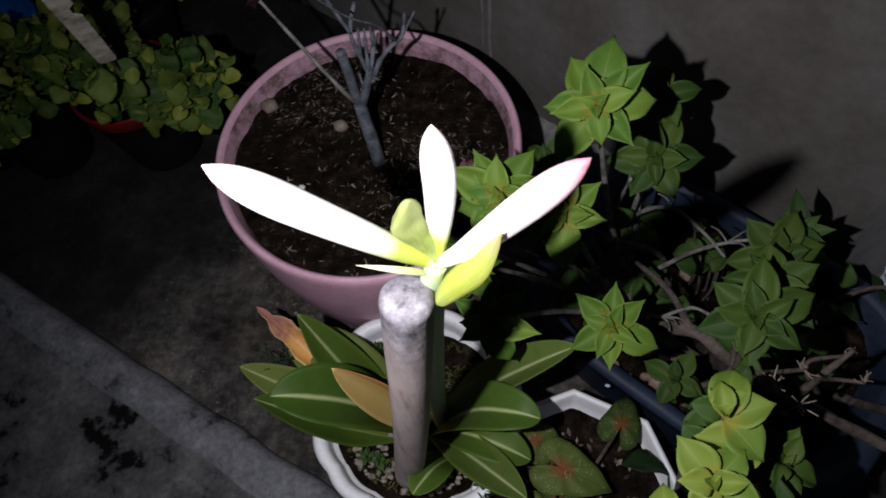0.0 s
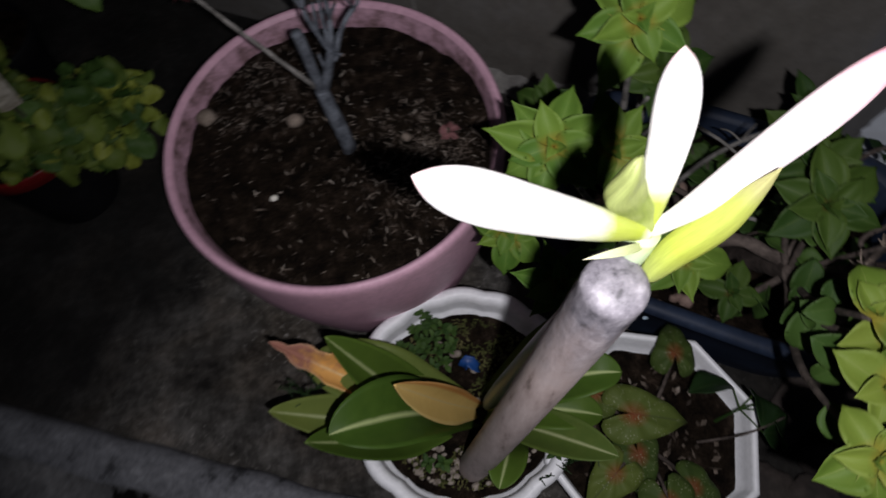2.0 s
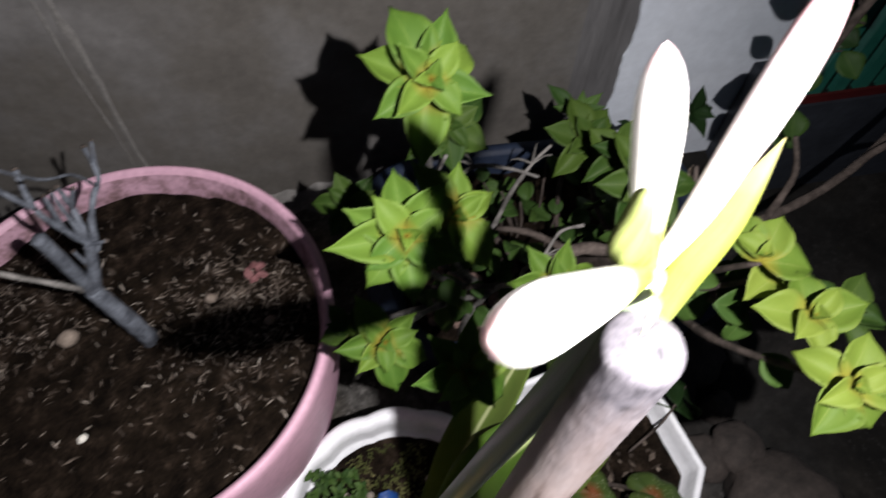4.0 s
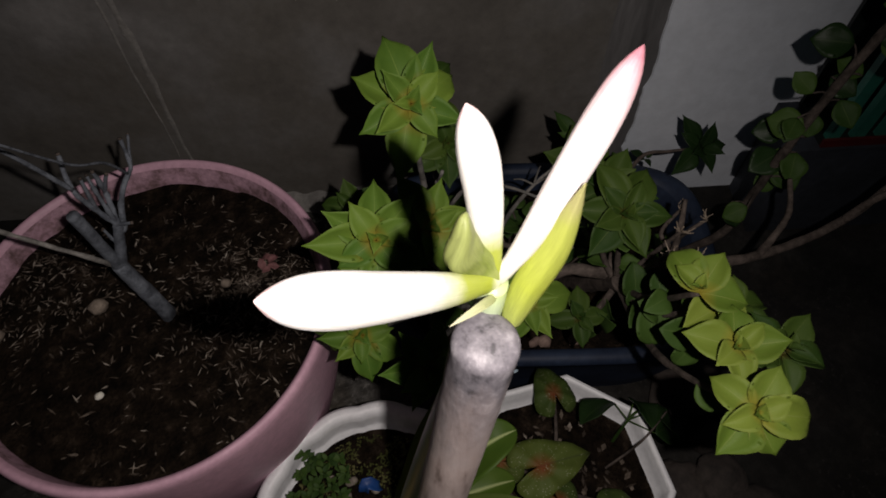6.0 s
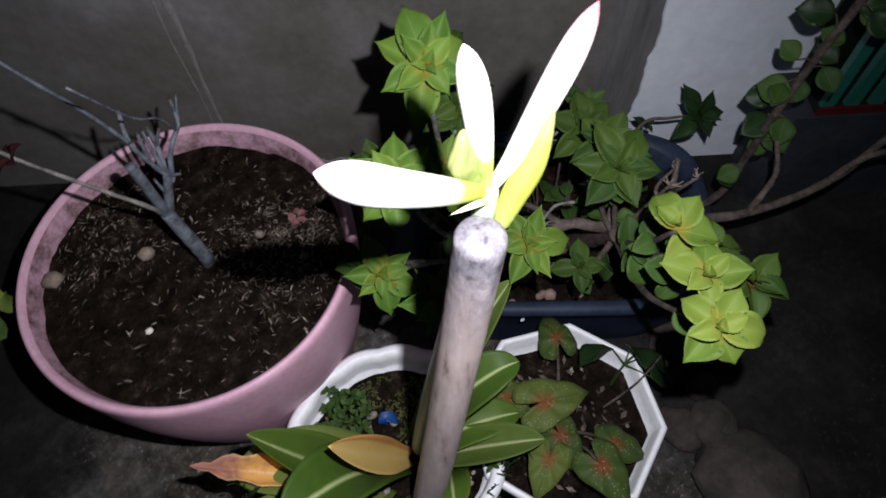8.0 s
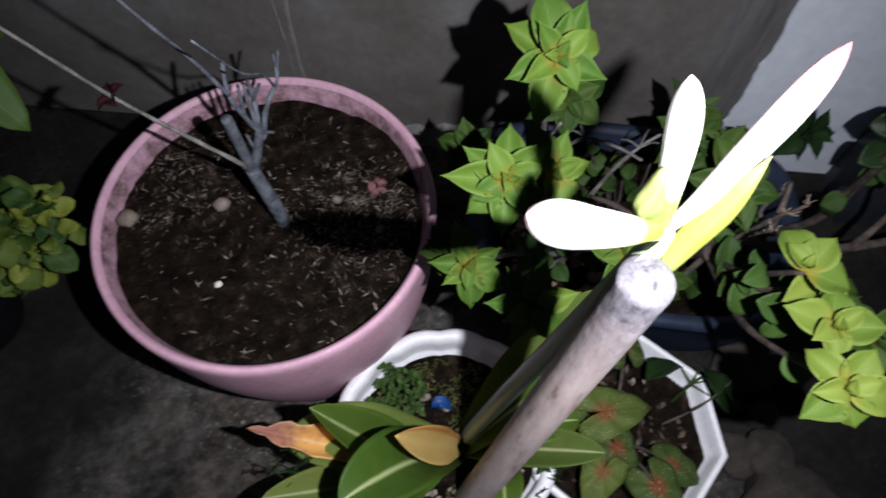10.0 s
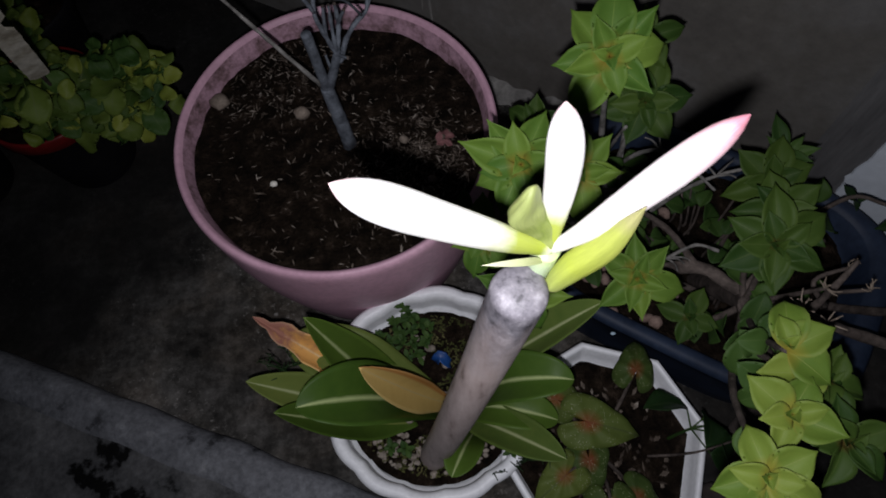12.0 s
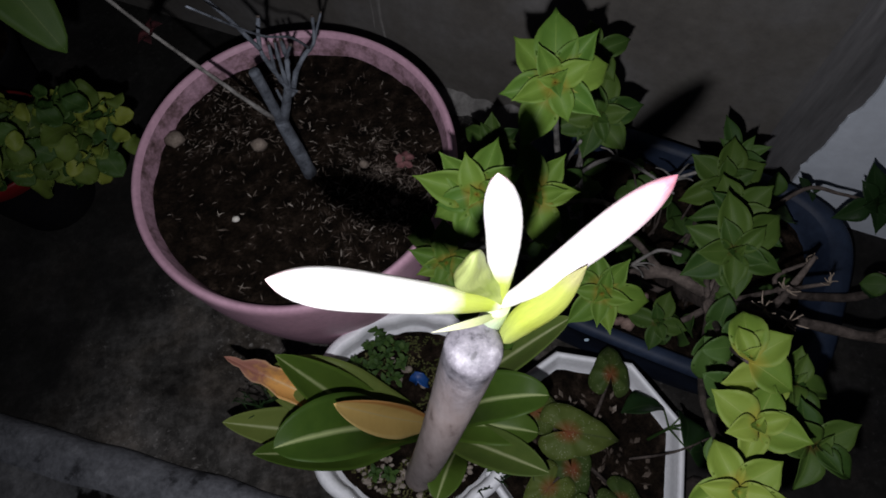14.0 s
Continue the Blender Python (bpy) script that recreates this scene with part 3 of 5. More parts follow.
def pink_pot():
    t = thing("plant_pot", (PC[0], PC[1], 0), "large round pink plastic plant pot on the concrete floor", "plant pot")
    part("pot_body", lathe(PC, [(0.1706, 0.2500), (0.1700, 0.235), (0.1680, 0.200), (0.1642, 0.165), (0.1585, 0.130), (0.1505, 0.090), (0.1400, 0.045), (0.1315, 0.012), (0.127, 0.0)], 128, closed=False), PINK, t)
    part("rim", lathe(PC, [(0.1613, 0.2588), (0.1633, 0.2622), (0.1655, 0.2641), (0.1678, 0.2640), (0.1698, 0.2615), (0.1708, 0.2570), (0.1706, 0.2495)], 128, closed=False), PINK, t)
    part("inner_wall", lathe(PC, [(0.1614, 0.2590), (0.1592, 0.2520), (0.1572, 0.2440), (0.1558, 0.2360), (0.1535, 0.215)], 128, closed=False), STAINEDPINK, t, "soil-splashed pink inner wall")
    return t


pink_pot()


def soil(name, centre, r, z, squash=(1, 1), turn=0.0, rough=0.006, label="", shape=None):
    bm = bmesh.new()
    rings, n = 40, 110
    hub = bm.verts.new((*centre, z))
    prev = None
    for i in range(1, rings + 1):
        ring = []
        for k in range(n):
            a = 2 * math.pi * k / n
            q = r * i / rings * (shape(a, z) if shape else 1)
            x, y = q * math.cos(a) * squash[0], q * math.sin(a) * squash[1]
            x, y = centre[0] + x * math.cos(turn) - y * math.sin(turn), centre[1] + x * math.sin(turn) + y * math.cos(turn)
            h = noise.noise((x * 14, y * 14, 0)) * rough + noise.noise((x * 60, y * 60, 2)) * rough * 0.5 + noise.noise((x * 190, y * 190, 4)) * rough * 0.3
            ring.append(bm.verts.new((x, y, z + h)))
        for k in range(n):
            if prev:
                bm.faces.new((prev[k], prev[(k + 1) % n], ring[(k + 1) % n], ring[k]))
            else:
                bm.faces.new((hub, ring[k], ring[(k + 1) % n]))
        prev = ring
    return tagged(part(name, bm, SOIL), label, "soil", kind="stuff")


soil("potting_soil", PC, 0.1566, 0.2375, label="dark crumbly potting soil in the pink pot")

# ---- the white scalloped pot with the striped lily ----
WC = (-0.019, 0.246)


def scalloped(a, z):
    return 1 + (0.028 * abs(math.cos(7 * a)) - 0.014) * min(1.0, max(0.0, (z - 0.02) / 0.1))


def white_pot():
    t = thing("plant_pot", (*WC, 0), "white scalloped round plastic pot holding the striped lily", "plant pot")
    part("pot_body", lathe(WC, [(0.05, 0.09), (0.0950, 0.09), (0.0958, 0.1105), (0.0990, 0.1112), (0.1000, 0.118), (0.1014, 0.131)], 168, scalloped, closed=False), WHITE, t)
    part("pot_wall", lathe(WC, [(0.1155, 0.127), (0.111, 0.118), (0.104, 0.09), (0.093, 0.04), (0.085, 0.01), (0.082, 0.0)], 168, scalloped, closed=False), WHITE, t)
    part("rim", lathe(WC, [(0.1012, 0.130), (0.1022, 0.1355), (0.1055, 0.1398), (0.1118, 0.1405), (0.1162, 0.1365), (0.1165, 0.129), (0.1145, 0.1262)], 168, scalloped, closed=False), WHITE, t, "scalloped white rim")


white_pot()
soil("potting_soil", WC, 0.0958, 0.1095, rough=0.005, label="dark gritty soil in the white pot")

OC = (0.150, 0.167)


def octagon(a, z):
    s = math.pi / 4
    b = (a + s / 2) % s - s / 2
    return 1.0 / math.cos(b) * 0.975


def octagon_pot():
    t = thing("plant_pot", (*OC, 0), "white eight-sided plastic pot with a broad rim holding the caladium", "plant pot")
    part("pot_body", lathe(OC, [(0.05, 0.085), (0.0885, 0.085), (0.0930, 0.118), (0.0952, 0.1245)], 160, octagon, turn=radians(22.5), closed=False), WHITE, t)
    part("pot_wall", lathe(OC, [(0.1005, 0.114), (0.095, 0.108), (0.087, 0.06), (0.076, 0.01), (0.073, 0.0)], 160, octagon, turn=radians(22.5), closed=False), WHITE, t)
    part("rim", lathe(OC, [(0.0950, 0.1240), (0.0958, 0.1282), (0.0978, 0.1304), (0.1012, 0.1298), (0.1033, 0.1255), (0.1025, 0.116), (0.0998, 0.1135)], 160, octagon, turn=radians(22.5), closed=False), WHITE, t, "broad white eight-sided rim")


octagon_pot()
soil("potting_soil", OC, 0.0905, 0.098, rough=0.006, label="dark soil with wood chips in the octagonal pot", shape=octagon, turn=radians(22.5))

BC = (0.317, 0.372)


def rounded(a, z):
    """A rectangle with well-rounded corners."""
    return (abs(math.cos(a)) ** 4 + abs(math.sin(a)) ** 4) ** -0.25


def basin():
    t = thing("plant_basin", (*BC, 0), "long rounded blue-black plastic basin used as a planter", "plant pot")
    part("pot_body", lathe(BC, [(0.1, 0.07), (0.160, 0.07), (0.168, 0.098), (0.1795, 0.1175)], 120, rounded, squash=(1, 0.69), turn=radians(-37), closed=False), BLACK, t)
    part("pot_wall", lathe(BC, [(0.202, 0.110), (0.199, 0.106), (0.193, 0.05), (0.182, 0.0)], 120, rounded, squash=(1, 0.69), turn=radians(-37), closed=False), BLACK, t)
    part("rim", lathe(BC, [(0.1790, 0.117), (0.184, 0.1215), (0.192, 0.1230), (0.201, 0.1215), (0.2055, 0.1165), (0.2055, 0.110), (0.2015, 0.1085)], 120, rounded, squash=(1, 0.69), turn=radians(-37), closed=False), BLACK, t, "rolled blue-black rim")


basin()
soil("potting_soil", BC, 0.168, 0.09, squash=(1, 0.69), turn=radians(-37), shape=rounded, rough=0.008, label="dark stony soil in the black basin")


# ---- stake and lily ----
def stake():
    t = thing("wooden_stake", (-0.0275, 0.182, 0.105), "grey weathered round wooden stake pushed into the white pot", "stake")
    a, b = Vector((-0.0275, 0.182, 0.10)), Vector((0.0318, 0.1788, 0.594))
    end = b + (b - a) * 0.012
    full = lambda q: 0.0155 - 0.0039 * q
    bend = lambda q: a.lerp(end, q) + Vector((0.002 * math.sin(math.pi * q), 0, 0))
    part("shaft", tube([bend(0.93 * k / 6) for k in range(7)], lambda q: full(0.93 * q), 30, 24, 0.008, caps=(True, False)), STAKE, t)
    cap = lambda q: full(0.93 + 0.07 * q) * (1 if q < 0.8 else max(0.05, (1 - ((q - 0.8) / 0.2) ** 2.2) ** 0.5 if q < 1 else 0.05))
    part("worn_end", tube([bend(0.93 + 0.07 * k / 4) for k in range(5)], cap, 30, 16, 0.008, caps=(False, True)), STAKE, t, "cracked lavender-grey worn end")


stake()
J = Vector((0.0445, 0.190, 0.606))


def bud(name, points, r, mat, parent, ridges=3, depth=0.06, flat=0.8, rough=0.0):
    prof = lambda t: r * (0.42 + 0.1 * t / 0.2 if t < 0.2 else max(0.03, 0.52 + 0.48 * math.sin(math.pi * min(1, (t - 0.2) / 0.55) / 2) if t < 0.68 else math.cos(math.pi / 2 * ((t - 0.68) / 0.32) ** 1.45)))
    return part(name, tube(points, prof, 26, 10, rough, lambda a, t: 1 + depth * abs(math.cos(ridges * a / 2 + 0.4)) * t, flat), mat, parent)


def lily():
    t = thing("striped_lily", (-0.005, 0.235, 0.112), "lily with white-striped strap leaves and white buds in the scalloped pot", "potted plant")
    part("scape", tube([(0.006, 0.240, 0.105), (0.013, 0.226, 0.24), (0.027, 0.206, 0.43), (0.040, 0.191, 0.575), J], (0.0095, 0.0056), 18, 10, flat=0.8), SCAPE, t, "pale blue-green flower stalk")
    bud("bud", [J, (0.0295, 0.191, 0.6165), (-0.0015, 0.1915, 0.6455), (-0.0245, 0.190, 0.674)], 0.0075, PETAL, t)
    bud("bud", [J, (0.046, 0.196, 0.6185), (0.048, 0.2035, 0.644), (0.0468, 0.2098, 0.669)], 0.0062, PETAL, t)
    bud("bud", [J, (0.057, 0.1895, 0.6195), (0.078, 0.192, 0.6465), (0.0977, 0.196, 0.670)], 0.0063, PETALPINK, t)
    wrap = lambda q: 0.0060 * (0.5 + 0.5 * math.sin(math.pi / 2 * q / 0.55) if q < 0.55 else max(0.05, math.cos(math.pi / 2 * (q - 0.55) / 0.45) ** 0.6))
    part("green_bud", tube([J, (0.0405, 0.1945, 0.615), (0.0350, 0.196, 0.628), (0.0368, 0.1972, 0.6425)], wrap, 26, 12, 0.22, lambda a, q: 1 + 0.34 * abs(math.cos(1.5 * a + 0.4)) * q, 0.62), GREENBUD, t, "small folded green bud")
    line = spline([(0.0430, 0.1795, 0.590), (0.0495, 0.1805, 0.603), (0.0605, 0.181, 0.621), (0.0705, 0.184, 0.643)], 8)
    part("spathe", blade(line, lambda q: 0.0118 * (0.5 + 0.5 * math.sin(math.pi * q) if q < 0.5 else max(0.03, math.cos(math.pi / 2 * (q - 0.5) / 0.5) ** 1.1)), 0.34, up=(0.5, 0.5, -0.35), across=8), SPATHE, t, "yellow-green sheath below the buds")
    line = spline([(0.0425, 0.187, 0.603), (0.032, 0.1825, 0.615), (0.017, 0.179, 0.626)], 6)
    part("bract", blade(line, ovate(0.0030, 0.4), 0.3, up=(0, -0.4, 1), across=4), BRACT, t)
    root = Vector((-0.008, 0.232, 0.11))
    fan = Vector((-0.032, 0.224, 0.11))
    # tip, where it leaves the soil, rise of the middle, width, material, fold
    leaves = [
        ((-0.178, 0.317, 0.240), fan, -0.004, 0.033, STRAPDRY, 0.5),
        ((-0.120, 0.294, 0.282), fan, -0.045, 0.050, STRAP, 0.30),
        ((-0.158, 0.307, 0.182), root, 0.032, 0.064, STRAPPALE, 0.14),
        ((-0.128, 0.213, 0.293), root, 0.050, 0.058, STRAP, 0.20),
        ((-0.192, 0.261, 0.218), fan, -0.012, 0.044, STRAPPALE, 0.22),
        ((-0.069, 0.231, 0.322), root + Vector((0.004, 0.004, 0.0)), -0.012, 0.034, STRAPYELLOW, 0.30),
        ((-0.154, 0.218, 0.262), fan, -0.040, 0.044, STRAP, 0.22),
        ((0.105, 0.206, 0.277), root, 0.062, 0.046, STRAP, 0.18),
        ((0.132, 0.254, 0.329), root + Vector((0.0, 0.01, 0.0)), 0.022, 0.038, STRAPPALE, 0.24),
        ((0.101, 0.190, 0.172), root, 0.035, 0.042, STRAP, 0.22),
        ((0.096, 0.150, 0.206), root, 0.012, 0.040, STRAPPALE, 0.25),
        ((-0.010, 0.150, 0.196), Vector((0.022, 0.205, 0.11)), 0.026, 0.036, STRAP, 0.14),
    ]
    for tip, base, rise, w, mat, fold in leaves:
        tip = Vector(tip)
        foot = base + (tip - base) * 0.08
        foot.z = 0.108
        mid = foot.lerp(tip, 0.5) + Vector((0, 0, rise))
        line = spline([foot, foot.lerp(mid, 0.55) + Vector((0, 0, rise * 0.2)), mid, mid.lerp(tip, 0.6) + Vector((0, 0, rise * 0.15)), tip], 6)
        dry = mat is STRAPDRY
        ragged = (lambda q: 1 - max(0.0, q - 0.45) * (0.5 + 1.5 * noise.noise((q * 13, 2, 5)))) if dry else (lambda q: 1.0)
        part("leaf", blade(line, lambda q, w=w, ragged=ragged: ragged(q) * w * (0.42 + 0.58 * math.sin(math.pi / 2 * min(1, q / 0.55)) if q < 0.55 else max(0.015, max(0.0, math.cos(math.pi / 2 * (q - 0.55) / 0.45)) ** 0.85)), fold + 0.06, up=(0.0, -0.22, 1.0) if mat is STRAPYELLOW else (0, 0, 1), across=10, wave=0.3 if dry else 0.03), mat, t)


lily()



def sprig(place, seed, count, label, spread=(-0.028, 0.022)):
    t = thing("weed_sprig", place, label, "weed")
    pick = random.Random(seed)
    for k in range(count):
        a = Vector(place) + Vector((pick.uniform(-0.012, 0.016), pick.uniform(-0.006, 0.006), 0))
        b = a + Vector((pick.uniform(*spread), pick.uniform(-0.010, 0.016), pick.uniform(0.004, 0.018)))
        stem = part("stem", tube([a, a.lerp(b, 0.5) + Vector((0.002, -0.002, 0.004)), b], (0.0009, 0.0004), 5, 4), DARKLEAF, t)
        for q in (0.5, 0.75, 1.0):
            p = a.lerp(b, q)
            d = Vector((pick.uniform(-1, 1), pick.uniform(-0.6, 0.6), pick.uniform(0.0, 0.8))).normalized() * 0.009
            part("leaflet", tube([p, p + d * 0.5 + Vector((0, 0, 0.001)), p + d], (0.0008, 0.0003), 5, 2), DARKLEAF, stem)


sprig((-0.162, 0.272, 0.196), 17, 7, "thin dark green weed sprig caught between the strap leaves")
sprig((0.052, 0.160, 0.139), 23, 8, "thin dark weed sprig hanging over the scalloped rim", (-0.014, 0.026))

# ---- shrub in the basin ----
def leaf_mesh(name, length, width, mat, curl=0.3, fold=0.16, peak=0.42, point=1.0, n=9):
    """A leaf lying along +y, its face up, to be shared between objects."""
    line = [Vector((0, length * t, curl * length * (0.6 * t - 0.9 * t * t))) for t in [i / n for i in range(n + 1)]]
    return mesh_of(blade(line, ovate(width, peak, point), fold, across=6, thick=0.0006, wave=0.06 if point > 0 else 0.16), name, mat)


def set_leaf(me, place, axis, turn, tilt, scale, parent, name="leaf"):
    """One leaf on a stem: axis is the stem's way, turn goes round it, tilt is the angle away from it."""
    q = Vector(axis).normalized().to_track_quat("Z", "Y").to_matrix().to_4x4()
    m = Matrix.Translation(place) @ q @ Matrix.Rotation(turn, 4, "Z") @ Matrix.Rotation(radians(90) - tilt, 4, "X") @ Matrix.Scale(scale, 4)
    return link(name, me, None, parent, at=m)


ROSE = [leaf_mesh("leaf", 0.045, w, ROSETTE, c, f, p, 2.3) for w, c, f, p in ((0.0262, 0.3, 0.34, 0.40), (0.0240, 0.1, 0.44, 0.36), (0.0275, 0.6, 0.26, 0.43), (0.0235, -0.3, 0.38, 0.40))]
# rear, low and right rosettes: same leaf, shade painted in as darker green
SHADEROSE = [leaf_mesh("leaf", 0.043, w, DEEPGREEN, c, f, p, 1.9) for w, c, f, p in ((0.0255, 0.3, 0.30, 0.40), (0.0235, 0.6, 0.40, 0.42), (0.0265, 0.0, 0.24, 0.43))]
BROAD = [leaf_mesh("leaf", 0.034, w, BROADGREEN, c, f, 0.40, 1.7) for w, c, f in ((0.026, 0.3, 0.26), (0.024, 0.7, 0.36), (0.026, 0.0, 0.40))]
ROUND = [leaf_mesh("leaf", 0.034, 0.027, OLDLEAF, c, f, 0.45, 0.4) for c, f in ((0.3, 0.12), (0.5, 0.2))]
dice = random.Random(5)


def rosette(place, axis, size, parent, count=9, meshes=ROSE):
    place = Vector(place)
    start = dice.random() * 6.3
    for i in range(count):
        k = i / max(1, count - 1)
        tilt = radians(96 - 48 * k + dice.uniform(-20, 20))
        set_leaf(dice.choice(meshes), place + Vector(axis).normalized() * (0.012 * k * size - 0.004), axis, start + i * 2.4 + dice.uniform(-0.35, 0.35), tilt, size * (1.06 - 0.4 * k) * dice.uniform(0.7, 1.14), parent)


def star(place, axis, size, parent, outer, inner=4, meshes=ROSE):
    """A flat leaf star: outer leaves as (turn in degrees, length), a smaller tier between them, and a tight heart."""
    place, up = Vector(place), Vector(axis).normalized()
    for turn, length in outer:
        set_leaf(dice.choice(meshes), place - up * 0.003, axis, radians(turn + dice.uniform(-5, 5)), radians(dice.uniform(72, 106)), size * length, parent)
    for i in range(inner):
        turn = outer[0][0] + 26 + 360 * i / inner
        set_leaf(dice.choice(meshes), place + up * 0.004 * size, axis, radians(turn + dice.uniform(-10, 10)), radians(dice.uniform(60, 80)), size * dice.uniform(0.58, 0.74), parent)
    for i in range(3):
        set_leaf(dice.choice(meshes), place + up * 0.007 * size, axis, radians(outer[0][0] + 75 + 120 * i), radians(dice.uniform(25, 45)), size * dice.uniform(0.26, 0.38), parent)


def even(first, count, length=1.0):
    return [(first + 360 * i / count, length * dice.uniform(0.86, 1.08)) for i in range(count)]


TWIGS = [
    [(0.232, 0.398, 0.12), (0.211, 0.397, 0.17), (0.187, 0.424, 0.2), (0.183, 0.418, 0.28), (0.179, 0.395, 0.36)],
    [(0.187, 0.424, 0.2), (0.206, 0.415, 0.27), (0.233, 0.410, 0.285), (0.260, 0.392, 0.275), (0.283, 0.372, 0.26)],
    [(0.230, 0.378, 0.22), (0.257, 0.382, 0.25), (0.284, 0.382, 0.27), (0.305, 0.378, 0.285)],
    [(0.245, 0.335, 0.12), (0.215, 0.325, 0.22), (0.221, 0.313, 0.25), (0.243, 0.314, 0.27), (0.258, 0.301, 0.28)],
]


def shrub():
    t = thing("shrub", (0.33, 0.37, 0.09), "spreading shrub with light green pointed leaf rosettes in the black basin", "shrub")
    hub = Vector((0.31, 0.34, 0.085))
    part("trunk", tube([hub, (0.30, 0.31, 0.15), (0.285, 0.27, 0.23), (0.27, 0.25, 0.27)], (0.013, 0.008), 12, 8, 0.25), BROWNBARK, t)
    tall, low_left, right = Vector((0.215, 0.395, 0.13)), Vector((0.215, 0.36, 0.13)), Vector((0.275, 0.255, 0.255))
    # place, axis, size, outer leaves, inner leaves, leaf meshes, foot of the stem
    stars = [
        ((0.132, 0.366, 0.490), (-0.22, -0.58, 0.80), 1.0, [(9, 1.05), (52, 0.95), (102, 0.82), (164, 1.12), (-66, 0.90), (-116, 0.85), (-30, 0.95)], 4, ROSE, tall),
        ((0.200, 0.416, 0.362), (-0.25, -0.62, 0.75), 0.95, even(170, 6), 4, SHADEROSE, tall),
        ((0.200, 0.448, 0.405), (-0.1, -0.6, 0.8), 0.72, even(0, 5), 2, SHADEROSE, tall),
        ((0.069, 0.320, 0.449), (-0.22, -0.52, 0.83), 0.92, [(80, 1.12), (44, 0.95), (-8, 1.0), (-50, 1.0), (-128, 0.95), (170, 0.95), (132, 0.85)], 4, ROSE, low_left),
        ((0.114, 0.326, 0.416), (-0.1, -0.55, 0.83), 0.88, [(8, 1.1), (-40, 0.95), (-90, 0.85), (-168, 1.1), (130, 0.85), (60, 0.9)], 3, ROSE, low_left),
        ((0.115, 0.441, 0.310), (-0.3, -0.5, 0.85), 0.82, even(15, 6), 3, SHADEROSE, low_left),
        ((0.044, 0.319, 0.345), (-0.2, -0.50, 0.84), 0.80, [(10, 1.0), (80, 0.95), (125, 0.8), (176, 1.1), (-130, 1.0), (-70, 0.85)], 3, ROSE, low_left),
        ((0.036, 0.345, 0.335), (-0.3, -0.35, 0.88), 0.62, even(40, 5), 2, SHADEROSE, low_left),
        ((0.064, 0.261, 0.360), (-0.15, -0.48, 0.86), 0.84, [(75, 1.0), (22, 0.9), (-28, 1.0), (-82, 1.05), (-150, 1.0), (140, 0.85)], 4, ROSE, low_left),
        ((0.155, 0.262, 0.354), (-0.25, -0.45, 0.86), 0.86, [(70, 1.0), (25, 0.9), (-20, 0.95), (-95, 1.05), (145, 1.0), (-150, 0.9)], 4, ROSE, low_left),
        ((0.257, 0.265, 0.374), (-0.3, -0.45, 0.86), 1.02, even(20, 6), 5, SHADEROSE, right),
        ((0.282, 0.300, 0.352), (-0.35, -0.3, 0.9), 0.95, even(50, 5), 3, SHADEROSE, right),
        ((0.306, 0.347, 0.314), (-0.2, -0.45, 0.87), 0.95, even(0, 6), 4, SHADEROSE, right),
        ((0.225, 0.252, 0.252), (-0.3, -0.3, 1.0), 0.7, even(10, 4), 2, SHADEROSE, right),
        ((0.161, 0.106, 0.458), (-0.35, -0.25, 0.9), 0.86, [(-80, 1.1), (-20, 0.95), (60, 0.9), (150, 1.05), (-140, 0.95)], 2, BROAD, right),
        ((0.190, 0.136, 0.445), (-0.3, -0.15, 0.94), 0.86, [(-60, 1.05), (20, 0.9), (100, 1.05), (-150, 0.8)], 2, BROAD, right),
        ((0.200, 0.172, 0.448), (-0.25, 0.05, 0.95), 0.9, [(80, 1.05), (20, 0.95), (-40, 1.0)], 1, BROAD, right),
        ((0.236, 0.118, 0.405), (0.1, -0.2, 0.97), 0.8, even(-30, 5), 2, SHADEROSE, right),
        ((0.250, 0.158, 0.385), (0.1, 0.0, 1.0), 0.75, even(20, 5), 2, SHADEROSE, right),
        ((0.216, 0.160, 0.430), (0.0, 0.0, 1.0), 0.85, [(-100, 1.0), (-30, 0.8)], 1, BROAD, right),
    ]
    for place, axis, size, outer, inner, meshes, foot in stars:
        place = Vector(place)
        bark = BROWNBARK if foot is right else GREYTWIG
        mid = foot.lerp(place, 0.55) + Vector((dice.uniform(-0.008, 0.008), 0.018 if foot is not right else 0.0, -0.025))
        part("branch", tube([foot, mid, place - Vector(axis).normalized() * 0.004], (0.0036, 0.0018), 8, 6, 0.3), bark, t)
        star(place, axis, size, t, outer, inner, meshes)
        for k in range(4 if foot is right else 2):
            q = 0.25 + 0.17 * k + dice.uniform(-0.05, 0.05)
            p = foot.lerp(mid, q * 2) if q < 0.5 else mid.lerp(place, q * 2 - 1)
            set_leaf(dice.choice(ROUND), p, place - foot, dice.random() * 6.3, radians(dice.uniform(50, 95)), dice.uniform(0.55, 1.0), t)
    limb = [(0.20, 0.31, 0.225), (0.246, 0.300, 0.25), (0.278, 0.268, 0.255), (0.322, 0.237, 0.26), (0.412, 0.195, 0.245), (0.507, 0.168, 0.25), (0.585, 0.158, 0.295), (0.68, 0.15, 0.36)]
    part("branch", tube(limb, lambda q: 0.0068 - 0.0038 * q, 12, 7, 0.35, seed=4), BROWNBARK, t, "thick bare brown branch")
